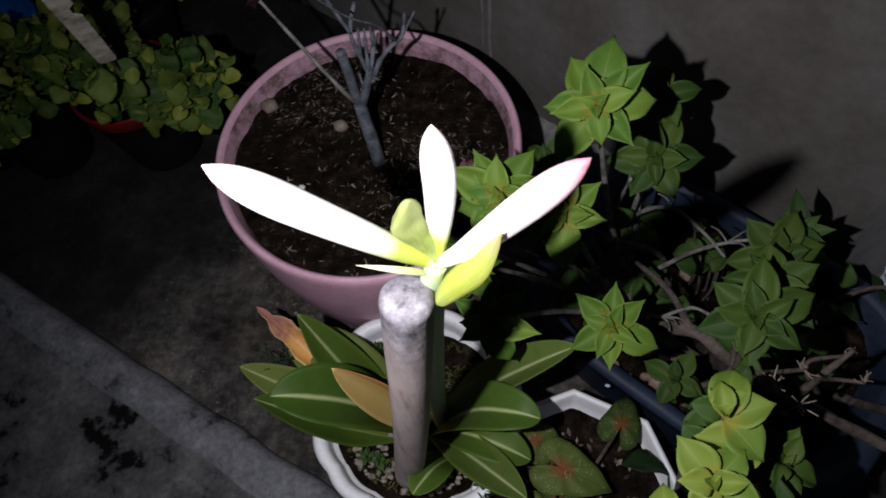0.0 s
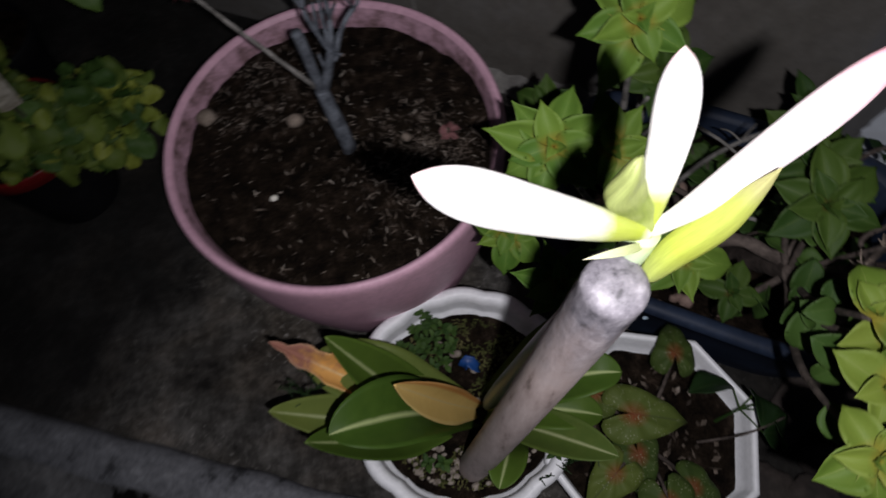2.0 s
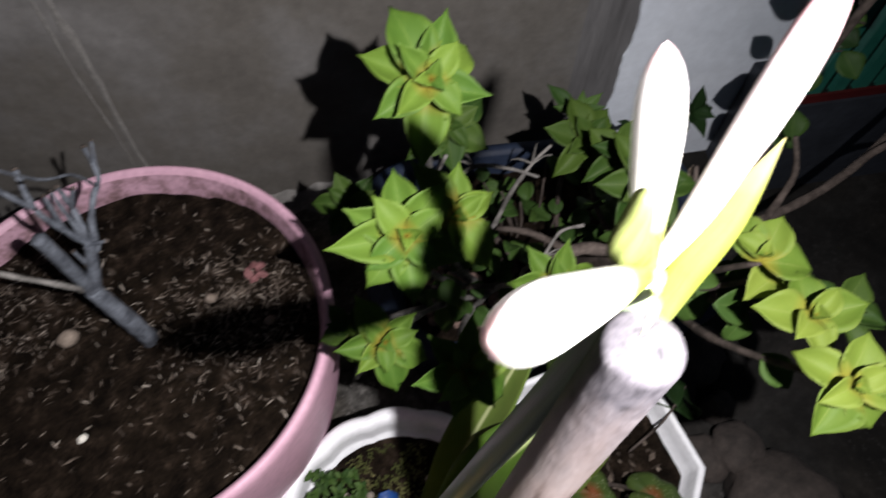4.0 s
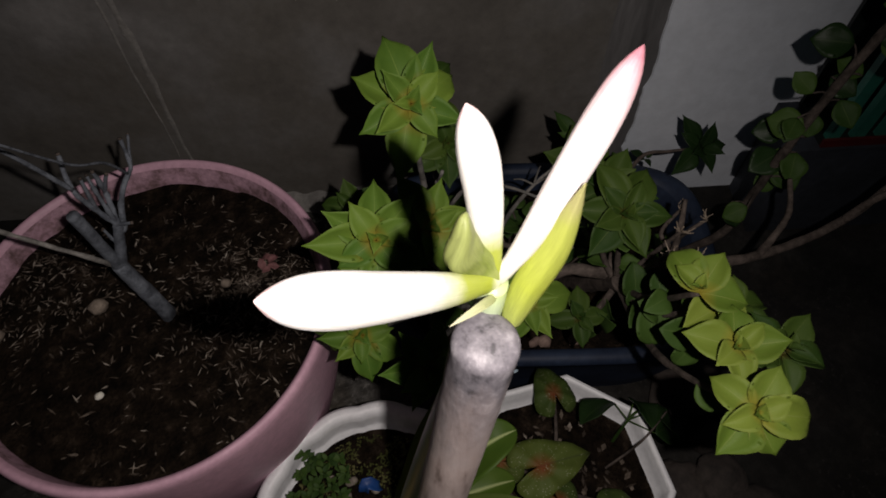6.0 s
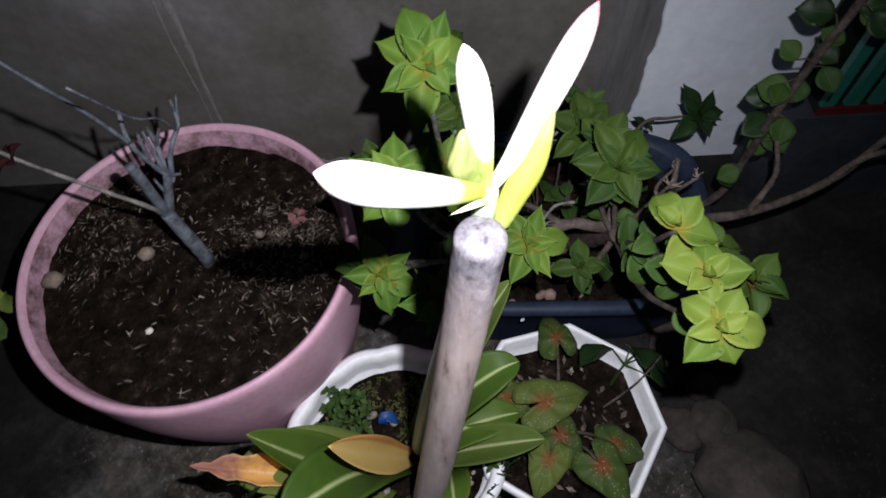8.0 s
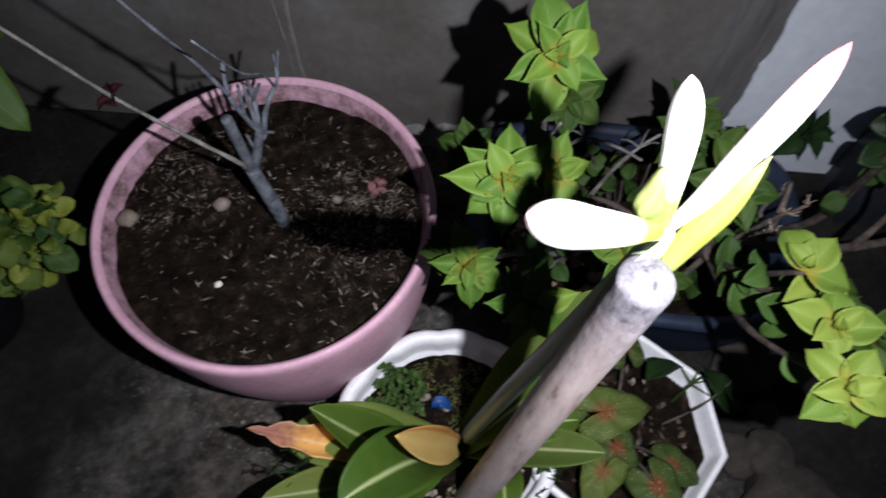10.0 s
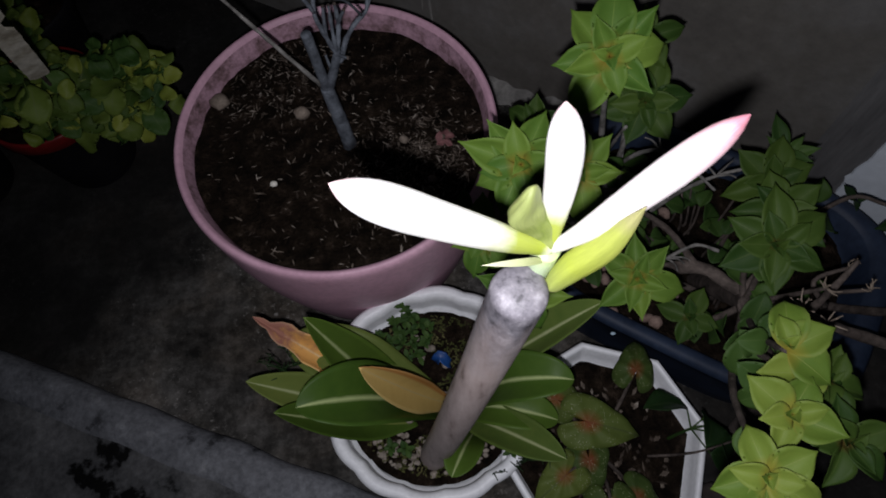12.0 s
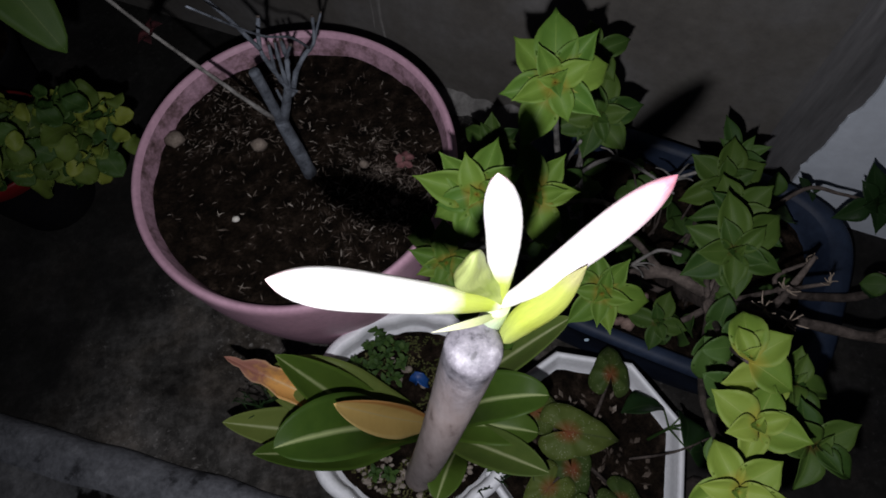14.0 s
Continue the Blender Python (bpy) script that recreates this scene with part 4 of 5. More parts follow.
    for a, b, c in (((0.278, 0.268, 0.255), (0.30, 0.285, 0.30), (0.315, 0.275, 0.34)), ((0.246, 0.30, 0.25), (0.225, 0.33, 0.27), (0.19, 0.345, 0.30)), ((0.30, 0.30, 0.14), (0.21, 0.34, 0.18), (0.13, 0.37, 0.24)),
                    ((0.322, 0.237, 0.26), (0.33, 0.245, 0.30), (0.352, 0.262, 0.315)), ((0.412, 0.195, 0.245), (0.44, 0.2, 0.28), (0.45, 0.22, 0.31)), ((0.26, 0.36, 0.12), (0.24, 0.40, 0.2), (0.16, 0.375, 0.29)), ((0.507, 0.168, 0.25), (0.53, 0.155, 0.29), (0.56, 0.12, 0.31))):
        part("branch", tube([a, b, c], (0.0042, 0.002), 8, 6, 0.3), BROWNBARK, t)
    # thin pale dead twigs behind the rosettes
    for line in TWIGS:
        part("dead_twig", tube(line, (0.0026, 0.0015), 7, 7, 0.45, seed=2), GREYTWIG, t, "thin pale grey dead twig")
        a = Vector(line[len(line) // 2])
        for k in range(3):
            d = Vector((dice.uniform(-1, 1), dice.uniform(-1, 1), dice.uniform(0.1, 1))).normalized() * 0.022
            part("dead_twig", tube([a, a + d * 0.6 + Vector((0.002, 0.002, 0)), a + d], (0.0014, 0.0007), 5, 4, 0.4), GREYTWIG, t)
    # dried flower stalks
    for base in ((0.268, 0.219, 0.36), (0.290, 0.230, 0.36), (0.285, 0.206, 0.35), (0.352, 0.262, 0.30), (0.362, 0.240, 0.30)):
        base = Vector(base)
        for k in range(8):
            d = Vector((dice.uniform(-1, 1), dice.uniform(-1, 1), dice.uniform(0.2, 1))).normalized()
            p1, p2 = base + d * 0.005, base + d * 0.009 + Vector((dice.uniform(-0.004, 0.004), dice.uniform(-0.004, 0.004), 0.002))
            part("dry_twig", tube([base, p1, p2], (0.0007, 0.0004), 5, 3), STRAW, t)
        part("dry_twig", tube([(0.275, 0.255, 0.26) if base.x < 0.32 else (0.34, 0.24, 0.265), base.lerp(Vector((0.28, 0.25, 0.28)), 0.4), base], (0.0028, 0.0015), 6, 5), BROWNBARK, t)
    # leaves low in the basin
    for k in range(70):
        a, r = dice.random() * 6.3, 0.14 * math.sqrt(dice.random())
        x, y = r * math.cos(a), 0.70 * r * math.sin(a)
        c, sn = math.cos(radians(-34)), math.sin(radians(-34))
        p = Vector((BC[0] + x * c - y * sn, BC[1] + x * sn + y * c, dice.uniform(0.115, 0.21)))
        set_leaf(dice.choice(ROUND), p, (dice.uniform(-0.5, 0.5), dice.uniform(-0.7, 0.3), 1), dice.random() * 6.3, radians(dice.uniform(60, 95)), dice.uniform(0.55, 0.95), t)
        if k % 3 == 0:
            part("stem", tube([p, p.lerp(Vector((BC[0], BC[1], 0.1)), 0.35) - Vector((0, 0, 0.03)), Vector((p.x * 0.7 + BC[0] * 0.3, p.y * 0.7 + BC[1] * 0.3, 0.085))], (0.0012, 0.0018), 5, 4), BROWNBARK, t)
    # a side shoot of dark leaves before the white paint
    part("branch", tube([(0.40, 0.36, 0.16), (0.445, 0.368, 0.205), (0.475, 0.352, 0.21), (0.50, 0.335, 0.212)], (0.0028, 0.0014), 7, 6), BROWNBARK, t)
    dark = [leaf_mesh("leaf", 0.042, 0.025, DARKLEAF, c, 0.12, 0.36, 1.8) for c in (0.3, 0.5)]
    thin = [leaf_mesh("leaf", 0.040, 0.016, OLDLEAF, c, 0.2, 0.38, 1.8) for c in (0.3, 0.5)]
    part("branch", tube([(0.33, 0.36, 0.12), (0.338, 0.378, 0.2), (0.335, 0.378, 0.298)], (0.003, 0.0016), 7, 6), BROWNBARK, t)
    rosette((0.335, 0.378, 0.300), (-0.2, -0.4, 0.9), 0.9, t, 9, thin)
    rosette((0.503, 0.333, 0.212), (-0.1, -0.6, 0.8), 0.95, t, 8, dark)
    rosette((0.455, 0.366, 0.20), (0.1, -0.3, 1), 0.42, t, 3, dark)


shrub()


def climber():
    t = thing("climbing_plant", (0.44, 0.29, 0.085), "upright woody stem with round dark green leaves before the white wall", "potted plant")
    line = [(0.44, 0.29, 0.085), (0.470, 0.252, 0.16), (0.477, 0.247, 0.24), (0.482, 0.244, 0.332), (0.492, 0.238, 0.42), (0.51, 0.23, 0.5), (0.53, 0.22, 0.6)]
    part("stem", tube(line, (0.0052, 0.0034), 10, 8, 0.3), BROWNBARK, t)
    pts = spline(line, 8)
    me = [leaf_mesh("leaf", 0.036, 0.031, m, c, 0.1, 0.46, 0.9) for m, c in ((OLDLEAF, 0.15), (DARKLEAF, 0.25), (OLDLEAF, 0.05))]
    for k in range(34):
        p = pts[14 + (k * 37) % 34]
        out = Vector((dice.uniform(-1, 1), dice.uniform(-0.8, 0.6), dice.uniform(-0.3, 0.5))).normalized()
        q = p + out * dice.uniform(0.012, 0.022)
        leaf = set_leaf(dice.choice(me), q, (dice.uniform(-0.75, -0.3), dice.uniform(-0.5, -0.15), 0.75), dice.random() * 6.3, radians(dice.uniform(80, 97)), dice.uniform(0.65, 1.1), t)
        part("stalk", tube([p, p.lerp(q, 0.5) + Vector((0, 0, 0.003)), q], (0.0011, 0.0008), 5, 3), BROWNBARK, t)


climber()


# ---- sapling in the pink pot ----
def sapling():
    t = thing("bare_sapling", (-0.071, 0.498, 0.238), "leafless pruned sapling with blue-grey bark in the pink pot", "tree")
    fork = Vector((-0.077, 0.507, 0.325))
    part("trunk", tube([(-0.070, 0.4985, 0.225), (-0.0705, 0.4975, 0.255), Vector((-0.0705, 0.4975, 0.255)).lerp(fork, 0.5), fork], (0.0076, 0.0064), 14, 8, 0.14), BARK, t)
    part("stub", tube([fork - Vector((0, 0, 0.01)), fork.lerp(Vector((-0.0785, 0.5, 0.402)), 0.5), (-0.0785, 0.5, 0.402), (-0.0787, 0.5, 0.4035)], (0.0050, 0.0046), 14, 6, 0.1), BARK, t, "sawn-off limb with a pale cut end")
    hub, hub2 = Vector((-0.067, 0.505, 0.345)), Vector((-0.058, 0.503, 0.372))
    part("branch", tube([fork - Vector((0, 0, 0.006)), hub, hub2], (0.0050, 0.0038), 12, 6, 0.15), BARK, t)
    left, left2, mid, right = Vector((-0.064, 0.509, 0.390)), Vector((-0.069, 0.513, 0.415)), Vector((-0.052, 0.517, 0.395)), Vector((-0.036, 0.519, 0.392))
    limbs = [([hub2, left, left2, (-0.063, 0.526, 0.437)], 0.0030, 0.0018), ([left, left.lerp(Vector((-0.060, 0.509, 0.424)), 0.6), (-0.060, 0.509, 0.424)], 0.0022, 0.0015), ([hub2, mid, (-0.051, 0.516, 0.418)], 0.0032, 0.0016), ([mid, (-0.044, 0.512, 0.414)], 0.0022, 0.0015),
             ([hub2 - Vector((0, 0, 0.01)), hub2.lerp(right, 0.5), right, (-0.026, 0.529, 0.395), (-0.022, 0.537, 0.415)], 0.0032, 0.0017), ([(-0.026, 0.529, 0.395), (-0.015, 0.549, 0.405)], 0.0017, 0.0011), ([hub, (-0.069, 0.507, 0.370)], 0.0018, 0.0012), ([hub2, (-0.049, 0.495, 0.375)], 0.0020, 0.0015), ([hub2, Vector(hub2).lerp(left2, 0.5) + Vector((0.006, 0, 0)), Vector((-0.060, 0.509, 0.424)).lerp(Vector((-0.051, 0.516, 0.418)), 0.5)], 0.0026, 0.0014)]
    for k, (line, r0, r1) in enumerate(limbs):
        line = [Vector(q) for q in line]
        limb = part("branch", tube(line, lambda q, r0=r0, r1=r1: 0.82 * (r0 + (r1 - r0) * q) * (1 + 0.18 * math.sin(17 * q + r0 * 9e3) ** 8), 9, 8, 0.4, seed=k), BARK, t)
        part("cut_end", tube([line[-1], line[-1] + (line[-1] - line[-2]).normalized() * 0.0015], (r1, r1 * 0.85), 8, 1), BROWNBARK, limb, "dark cut twig end")
    d = Vector((-0.268, -0.185, 0.945))
    s0 = left2
    part("long_twig", tube([s0, s0 + d * 0.06 + Vector((0.001, 0.003, 0)), s0 + d * 0.13, s0 + d * 0.27], (0.0020, 0.0010), 7, 8, 0.2), BARK, t)
    d = Vector((-0.24, -0.512, 0.825))
    s0 = Vector((-0.031, 0.524, 0.393))
    part("long_twig", tube([s0, s0 + d * 0.05 + Vector((0.003, 0, 0.003)), s0 + d * 0.1 - Vector((0.002, 0, 0.003)), s0 + d * 0.2], (0.0013, 0.0007), 6, 6, 0.2), BARK, t)
    node = Vector((-0.145, 0.523, 0.444))
    part("long_twig", tube([fork + Vector((-0.004, 0, 0.004)), (-0.088, 0.498, 0.358), (-0.118, 0.511, 0.402), node, (-0.172, 0.532, 0.50), (-0.21, 0.545, 0.58)], (0.0023, 0.0012), 7, 8, 0.35), GREYTWIG, t, "dry grey-brown twig")
    for k in range(4):
        me = leaf_mesh("dry_leaf", 0.016, 0.010, DRYRED, 0.6, 0.3)
        set_leaf(me, node, (-0.5, 0.1, 0.8), k * 1.7, radians(70), 1.0, t, "dry_leaf")


sapling()


def stones(items, name, label, category="stone", group="", mat=None):
    for k, (c, size) in enumerate(items):
        ob = part(name, lump(c, size, k + len(name), 0.24, 3 if max(size) > 0.015 else 2), mat or STONE)
        tagged(ob, label, category, group)


stones([((-0.209, 0.572, 0.245), (0.011, 0.010, 0.008)), ((-0.119, 0.543, 0.244), (0.009, 0.008, 0.007)), ((0.012, 0.44, 0.241), (0.005, 0.004, 0.004)), ((-0.012, 0.492, 0.242), (0.005, 0.005, 0.004))], "pebble", "pale brown pebble lying on the soil of the pink pot", group="pebbles in the pink pot", mat=TANSTONE)
WHITEBIT = surface("white_grit", [(0.3, (0.6, 0.58, 0.5)), (0.7, (0.8, 0.78, 0.7))], 90, 0.7)
stones([((-0.153, 0.460, 0.241), (0.0042, 0.0034, 0.003))], "white_pebble", "small white pebble on dark soil", mat=WHITEBIT)


def dried_petal():
    bm = None
    for k in range(5):
        a = k * 1.3
        c = Vector((0.031 + 0.006 * math.cos(a), 0.484 + 0.006 * math.sin(a), 0.245))
        line = [c + Vector((0.011 * (q - 0.5) * math.cos(a * 1.7), 0.011 * (q - 0.5) * math.sin(a * 1.7), 0.003 * math.sin(3 * q + k))) for q in [i / 5 for i in range(6)]]
        bm = blade(line, ovate(0.008, 0.5), 0.3, across=4, bm=bm)
    tagged(part("fallen_petal", bm, surface("dried_pink_petal", [(0.3, (0.11, 0.04, 0.042)), (0.7, (0.23, 0.10, 0.10))], 120, 0.7)), "crumpled dull red fallen petal on the soil", "petal")


dried_petal()
roll = random.Random(11)
flakes = []
while len(flakes) < 2200:
    a, r = roll.random() * 6.3, 0.151 * math.sqrt(roll.random())
    x, y = PC[0] + r * math.cos(a), PC[1] + r * math.sin(a)
    near = math.exp(-((x - 0.0) ** 2 + (y - 0.462) ** 2) / 0.0026) + 0.35 * math.exp(-((x + 0.14) ** 2 + (y - 0.60) ** 2) / 0.003)
    clump = max(0.0, noise.noise((x * 55, y * 55, 9)))
    if roll.random() > 0.012 + 1.6 * near * (0.25 + clump) + 0.22 * max(0.0, clump - 0.15):
        continue
    h = noise.noise((x * 14, y * 14, 0)) * 0.006 + noise.noise((x * 60, y * 60, 2)) * 0.003
    big = roll.random() ** 2
    flakes.append(((x, y, 0.2388 + h), 0.0018 + 0.0048 * big, 0.0005 + 0.0008 * big * roll.random(), 0.0004, roll.random() * 6.3, roll.uniform(-0.6, 0.6)))
scatter(flakes, HUSK, "straw_chaff", "pale straw chaff strewn on dark soil", "mulch", None)

# ---- in the white pot: gravel, seedlings, a blue scrap ----
grit = []
for k in range(170):
    a = roll.uniform(3.3, 6.2)
    r = roll.uniform(0.048, 0.087)
    grit.append(((WC[0] + r * math.cos(a), WC[1] + r * math.sin(a), 0.1155), (roll.uniform(0.0016, 0.0044), roll.uniform(0.0015, 0.0036), roll.uniform(0.0012, 0.0026))))
for k in range(12):
    a, r = roll.random() * 6.3, 0.075 * math.sqrt(roll.random())
    grit.append(((WC[0] + r * math.cos(a), WC[1] + r * math.sin(a), 0.116), (0.0045, 0.004, 0.0035)))
stones(grit, "gravel_stone", "small tan gravel stone on the soil of the white pot", group="gravel in the white pot")


def scrap():
    line = [Vector((-0.012 + 0.016 * q, 0.279 + 0.004 * math.sin(5 * q), 0.121 + 0.006 * math.sin(4 * q))) for q in [i / 6 for i in range(7)]]
    tagged(part("plastic_scrap", blade(line, lambda q: 0.012 - 0.004 * abs(q - 0.5), 0.2, across=6, wave=0.08), BLUE), "crumpled bright blue plastic scrap on the soil", "litter")


scrap()
SEED = [leaf_mesh("leaf", 0.010, 0.0055, OLDLEAF, 0.3, 0.15, 0.45, 0.5, 5)]


def seedling(place, height, count):
    p = Vector(place)
    t = thing("seedling", p, "small green weed seedling in the white pot", "weed", "seedlings in the white pot")
    top = p + Vector((roll.uniform(-0.01, 0.01), roll.uniform(-0.01, 0.01), height))
    part("stem", tube([p - Vector((0, 0, 0.004)), p.lerp(top, 0.5) + Vector((0.002, 0, 0)), top], (0.0009, 0.0005), 5, 4), OLDLEAF, t)
    for k in range(count):
        set_leaf(SEED[0], p.lerp(top, 0.3 + 0.7 * k / count), (0, 0, 1), k * 1.57 + roll.random() * 0.5, radians(roll.uniform(50, 85)), roll.uniform(0.7, 1.1), t)


for q in ((-0.062, 0.309), (-0.030, 0.325), (-0.040, 0.296), (-0.055, 0.325), (-0.046, 0.312), (-0.018, 0.317), (-0.070, 0.290), (-0.024, 0.300), (-0.05, 0.28), (-0.035, 0.335), (-0.045, 0.33), (-0.012, 0.325), (-0.066, 0.315), (-0.058, 0.298), (-0.035, 0.312), (-0.05, 0.305), (-0.028, 0.285), (0.04, 0.19), (0.05, 0.175), (-0.07, 0.2), (-0.05, 0.19)):
    seedling((*q, 0.113), roll.uniform(0.014, 0.042), roll.choice((7, 9, 11)))
moss = []
for k in range(3000):
    a, r = roll.random() * 6.3, 0.088 * math.sqrt(roll.random())
    x, y = WC[0] + r * math.cos(a), WC[1] + r * math.sin(a)
    if noise.noise((x * 30, y * 30, 5)) > 0.16 - 0.48 * max(0, (y - WC[1]) / 0.09) - 0.5 * math.exp(-((x + 0.035) ** 2 + (y - 0.178) ** 2) / 0.0009):
        moss.append(((x, y, 0.1165), roll.uniform(0.001, 0.003), roll.uniform(0.0006, 0.0014), 0.0012, roll.random() * 6.3, roll.uniform(-0.6, 0.6)))
scatter(moss, MOSS, "moss", "patchy green moss on the soil of the white pot", "moss", None)


# ---- caladium and chips in the octagonal pot ----
def caladium():
    t = thing("caladium", (*OC, 0.098), "caladium with red-centred speckled green leaves in the octagonal pot", "potted plant")
    leaves = [((0.132, 0.186, 0.158), -0.35, 0.054, 0.25, 0.78), ((0.195, 0.234, 0.148), 1.2, 0.040, 0.7, 0.8), ((0.128, 0.152, 0.140), 4.6, 0.045, 0.5, 0.7), ((0.100, 0.140, 0.150), 3.7, 0.042, 0.4, 0.8), ((0.138, 0.103, 0.150), -1.6, 0.047, 0.4, 0.8), ((0.108, 0.215, 0.142), 2.7, 0.040, 0.5, 0.8), ((0.168, 0.112, 0.135), -0.9, 0.040, 0.6, 0.8)]
    for (x, y, z), turn, l, droop, broad in leaves:
        d, side = Vector((math.cos(turn), math.sin(turn), 0)), Vector((-math.sin(turn), math.cos(turn), 0))
        bm = bmesh.new()
        uv = bm.loops.layers.uv.verify()
        n, rings = 36, 5
        layers = []
        for face in (0.0004, -0.0004):
            rows = []
            for i in range(rings + 1):
                row = []
                for k in range(n):
                    a = 2 * math.pi * k / n - math.pi
                    b = abs(a) / math.pi
                    # drawn-out tip ahead, two round lobes behind a notch
                    r = l * (1 - 0.42 * math.sin(math.pi / 2 * min(1, b / 0.42)) ** 0.6 if b < 0.42 else 0.58 + 0.14 * math.sin(math.pi * (b - 0.42) / 0.46) if b < 0.88 else 0.58 * max(0.12, (1 - b) / 0.12)) * (0.04 + 0.96 * i / rings)
                    px, py = r * math.cos(a), r * math.sin(a) * broad
                    h = -droop * (px * px + 1.3 * py * py) / l + 0.10 * abs(py) + 0.0025 * math.sin(7 * a + 3 * turn) * i / rings
                    row.append((bm.verts.new(Vector((x, y, z + h + face)) + d * px + side * py), (0.5 + 0.42 * py / l, 0.42 + 0.42 * px / l)))
                rows.append(row)
            layers.append(rows)
        for rows in layers:
            for p, q in list(zip(rows, rows[1:])) + [(rows[0], None)]:
                for k in range(n):
                    m = (k + 1) % n
                    ring = [p[k], p[m], q[m], q[k]] if q else []
                    if ring:
                        f = bm.faces.new([v for v, _ in ring])
                        for loop, (_, w) in zip(f.loops, ring):
                            loop[uv].uv = w
            f = bm.faces.new([v for v, _ in rows[0]])
            for loop in f.loops:
                loop[uv].uv = (0.5, 0.42)
        for k in range(n):
            m = (k + 1) % n
            f = bm.faces.new((layers[0][-1][k][0], layers[0][-1][m][0], layers[1][-1][m][0], layers[1][-1][k][0]))
            for loop in f.loops:
                loop[uv].uv = layers[0][-1][k][1]
        part("leaf", bm, CALADIUM, t)
        foot = Vector((OC[0] + 0.3 * (x - OC[0]), OC[1] + 0.3 * (y - OC[1]), 0.095))
        top = Vector((x, y, z - 0.001))
        part("leaf_stalk", tube([foot, foot.lerp(top, 0.5) + Vector((0, 0, 0.008)), top], (0.0022, 0.0014), 7, 5), BROWNBARK, t)


caladium()


def weed():
    """Dark leaves that hang over the octagonal rim."""
    t = thing("weed", (0.225, 0.17, 0.10), "dark green broad-leaved weed hanging over the octagonal pot", "weed")
    me = leaf_mesh("leaf", 0.050, 0.034, DARKLEAF, 0.5, 0.15, 0.45, 0.6)
    part("stem", tube([(0.222, 0.165, 0.095), (0.238, 0.168, 0.135), (0.258, 0.168, 0.14)], (0.0018, 0.001), 6, 5), OLDLEAF, t)
    for p, axis, turn in (((0.256, 0.178, 0.139), (0.6, 0.3, 0.6), 0.4), ((0.262, 0.160, 0.138), (0.7, -0.2, 0.5), 2.4), ((0.252, 0.142, 0.13), (0.6, -0.5, 0.5), 3.6), ((0.240, 0.19, 0.135), (0.3, 0.6, 0.7), 5.2)):
        set_leaf(me, p, axis, turn, radians(85), 1.0, t)
        part("stalk", tube([(0.238, 0.168, 0.135), p], (0.0009, 0.0008), 5, 2), OLDLEAF, t)


weed()
chips = []
for k in range(110):
    a, r = roll.random() * 6.3, 0.074 * math.sqrt(roll.random())
    chips.append(((OC[0] + r * math.cos(a), OC[1] + r * math.sin(a), 0.1015), roll.uniform(0.002, 0.007), roll.uniform(0.0012, 0.003), 0.0012, roll.random() * 6.3, roll.uniform(-0.4, 0.4)))
scatter(chips, HUSK, "wood_chips", "tan wood chips on the soil of the octagonal pot", "mulch", None)
tagged(part("dry_stick", tube([(0.195, 0.150, 0.108), (0.235, 0.145, 0.131), (0.275, 0.150, 0.137)], (0.0014, 0.0010), 6, 5), BROWNBARK), "thin dark stick lying across the rim of the octagonal pot", "stick")
basin_stones = []
for k in range(22):
    a, r = roll.uniform(1.8, 4.6), roll.uniform(0.06, 0.15)
    basin_stones.append(((BC[0] + r * math.cos(a), BC[1] + 0.7 * r * math.sin(a), 0.098), (roll.uniform(0.005, 0.010), roll.uniform(0.005, 0.009), roll.uniform(0.004, 0.007))))
for k in range(60):
    a, r = roll.random() * 6.3, 0.045 * math.sqrt(roll.random())
    basin_stones.append(((0.195 + 0.8 * r * math.cos(a), 0.395 + 1.1 * r * math.sin(a), 0.097 + 0.006 * roll.random()), (roll.uniform(0.003, 0.008), roll.uniform(0.003, 0.007), roll.uniform(0.003, 0.006))))
stones(basin_stones, "gravel_stone", "pinkish tan gravel stone on the soil of the black basin", group="gravel in the basin", mat=PINKSTONE)
stones([((0.187, 0.281, 0.1235), (0.003, 0.002, 0.0008))], "paint_fleck", "pale blue fleck on the basin's rim", "litter", mat=surface("pale_fleck", [(0.3, (0.35, 0.5, 0.6)), (0.7, (0.5, 0.65, 0.75))], 90, 0.5))

# ---- rubble on the floor ----
RUBBLE = surface("rubble", [(0.3, (0.018, 0.015, 0.013)), (0.7, (0.075, 0.06, 0.052))], 30, 0.9, 160, 0.45, 0.6, 0.002)
stones([((0.345, 0.104, 0.014), (0.020, 0.018, 0.022)), ((0.318, 0.066, 0.018), (0.031, 0.027, 0.030)), ((0.298, -0.012, 0.016), (0.060, 0.066, 0.042)), ((0.375, 0.165, 0.010), (0.05, 0.036, 0.024)), ((0.286, 0.085, 0.010), (0.024, 0.03, 0.018)), ((0.325, 0.15, 0.008), (0.026, 0.024, 0.018))], "rubble_stone", "rounded grey-brown lump of rubble on the floor", "stone", "rubble by the octagonal pot", RUBBLE)


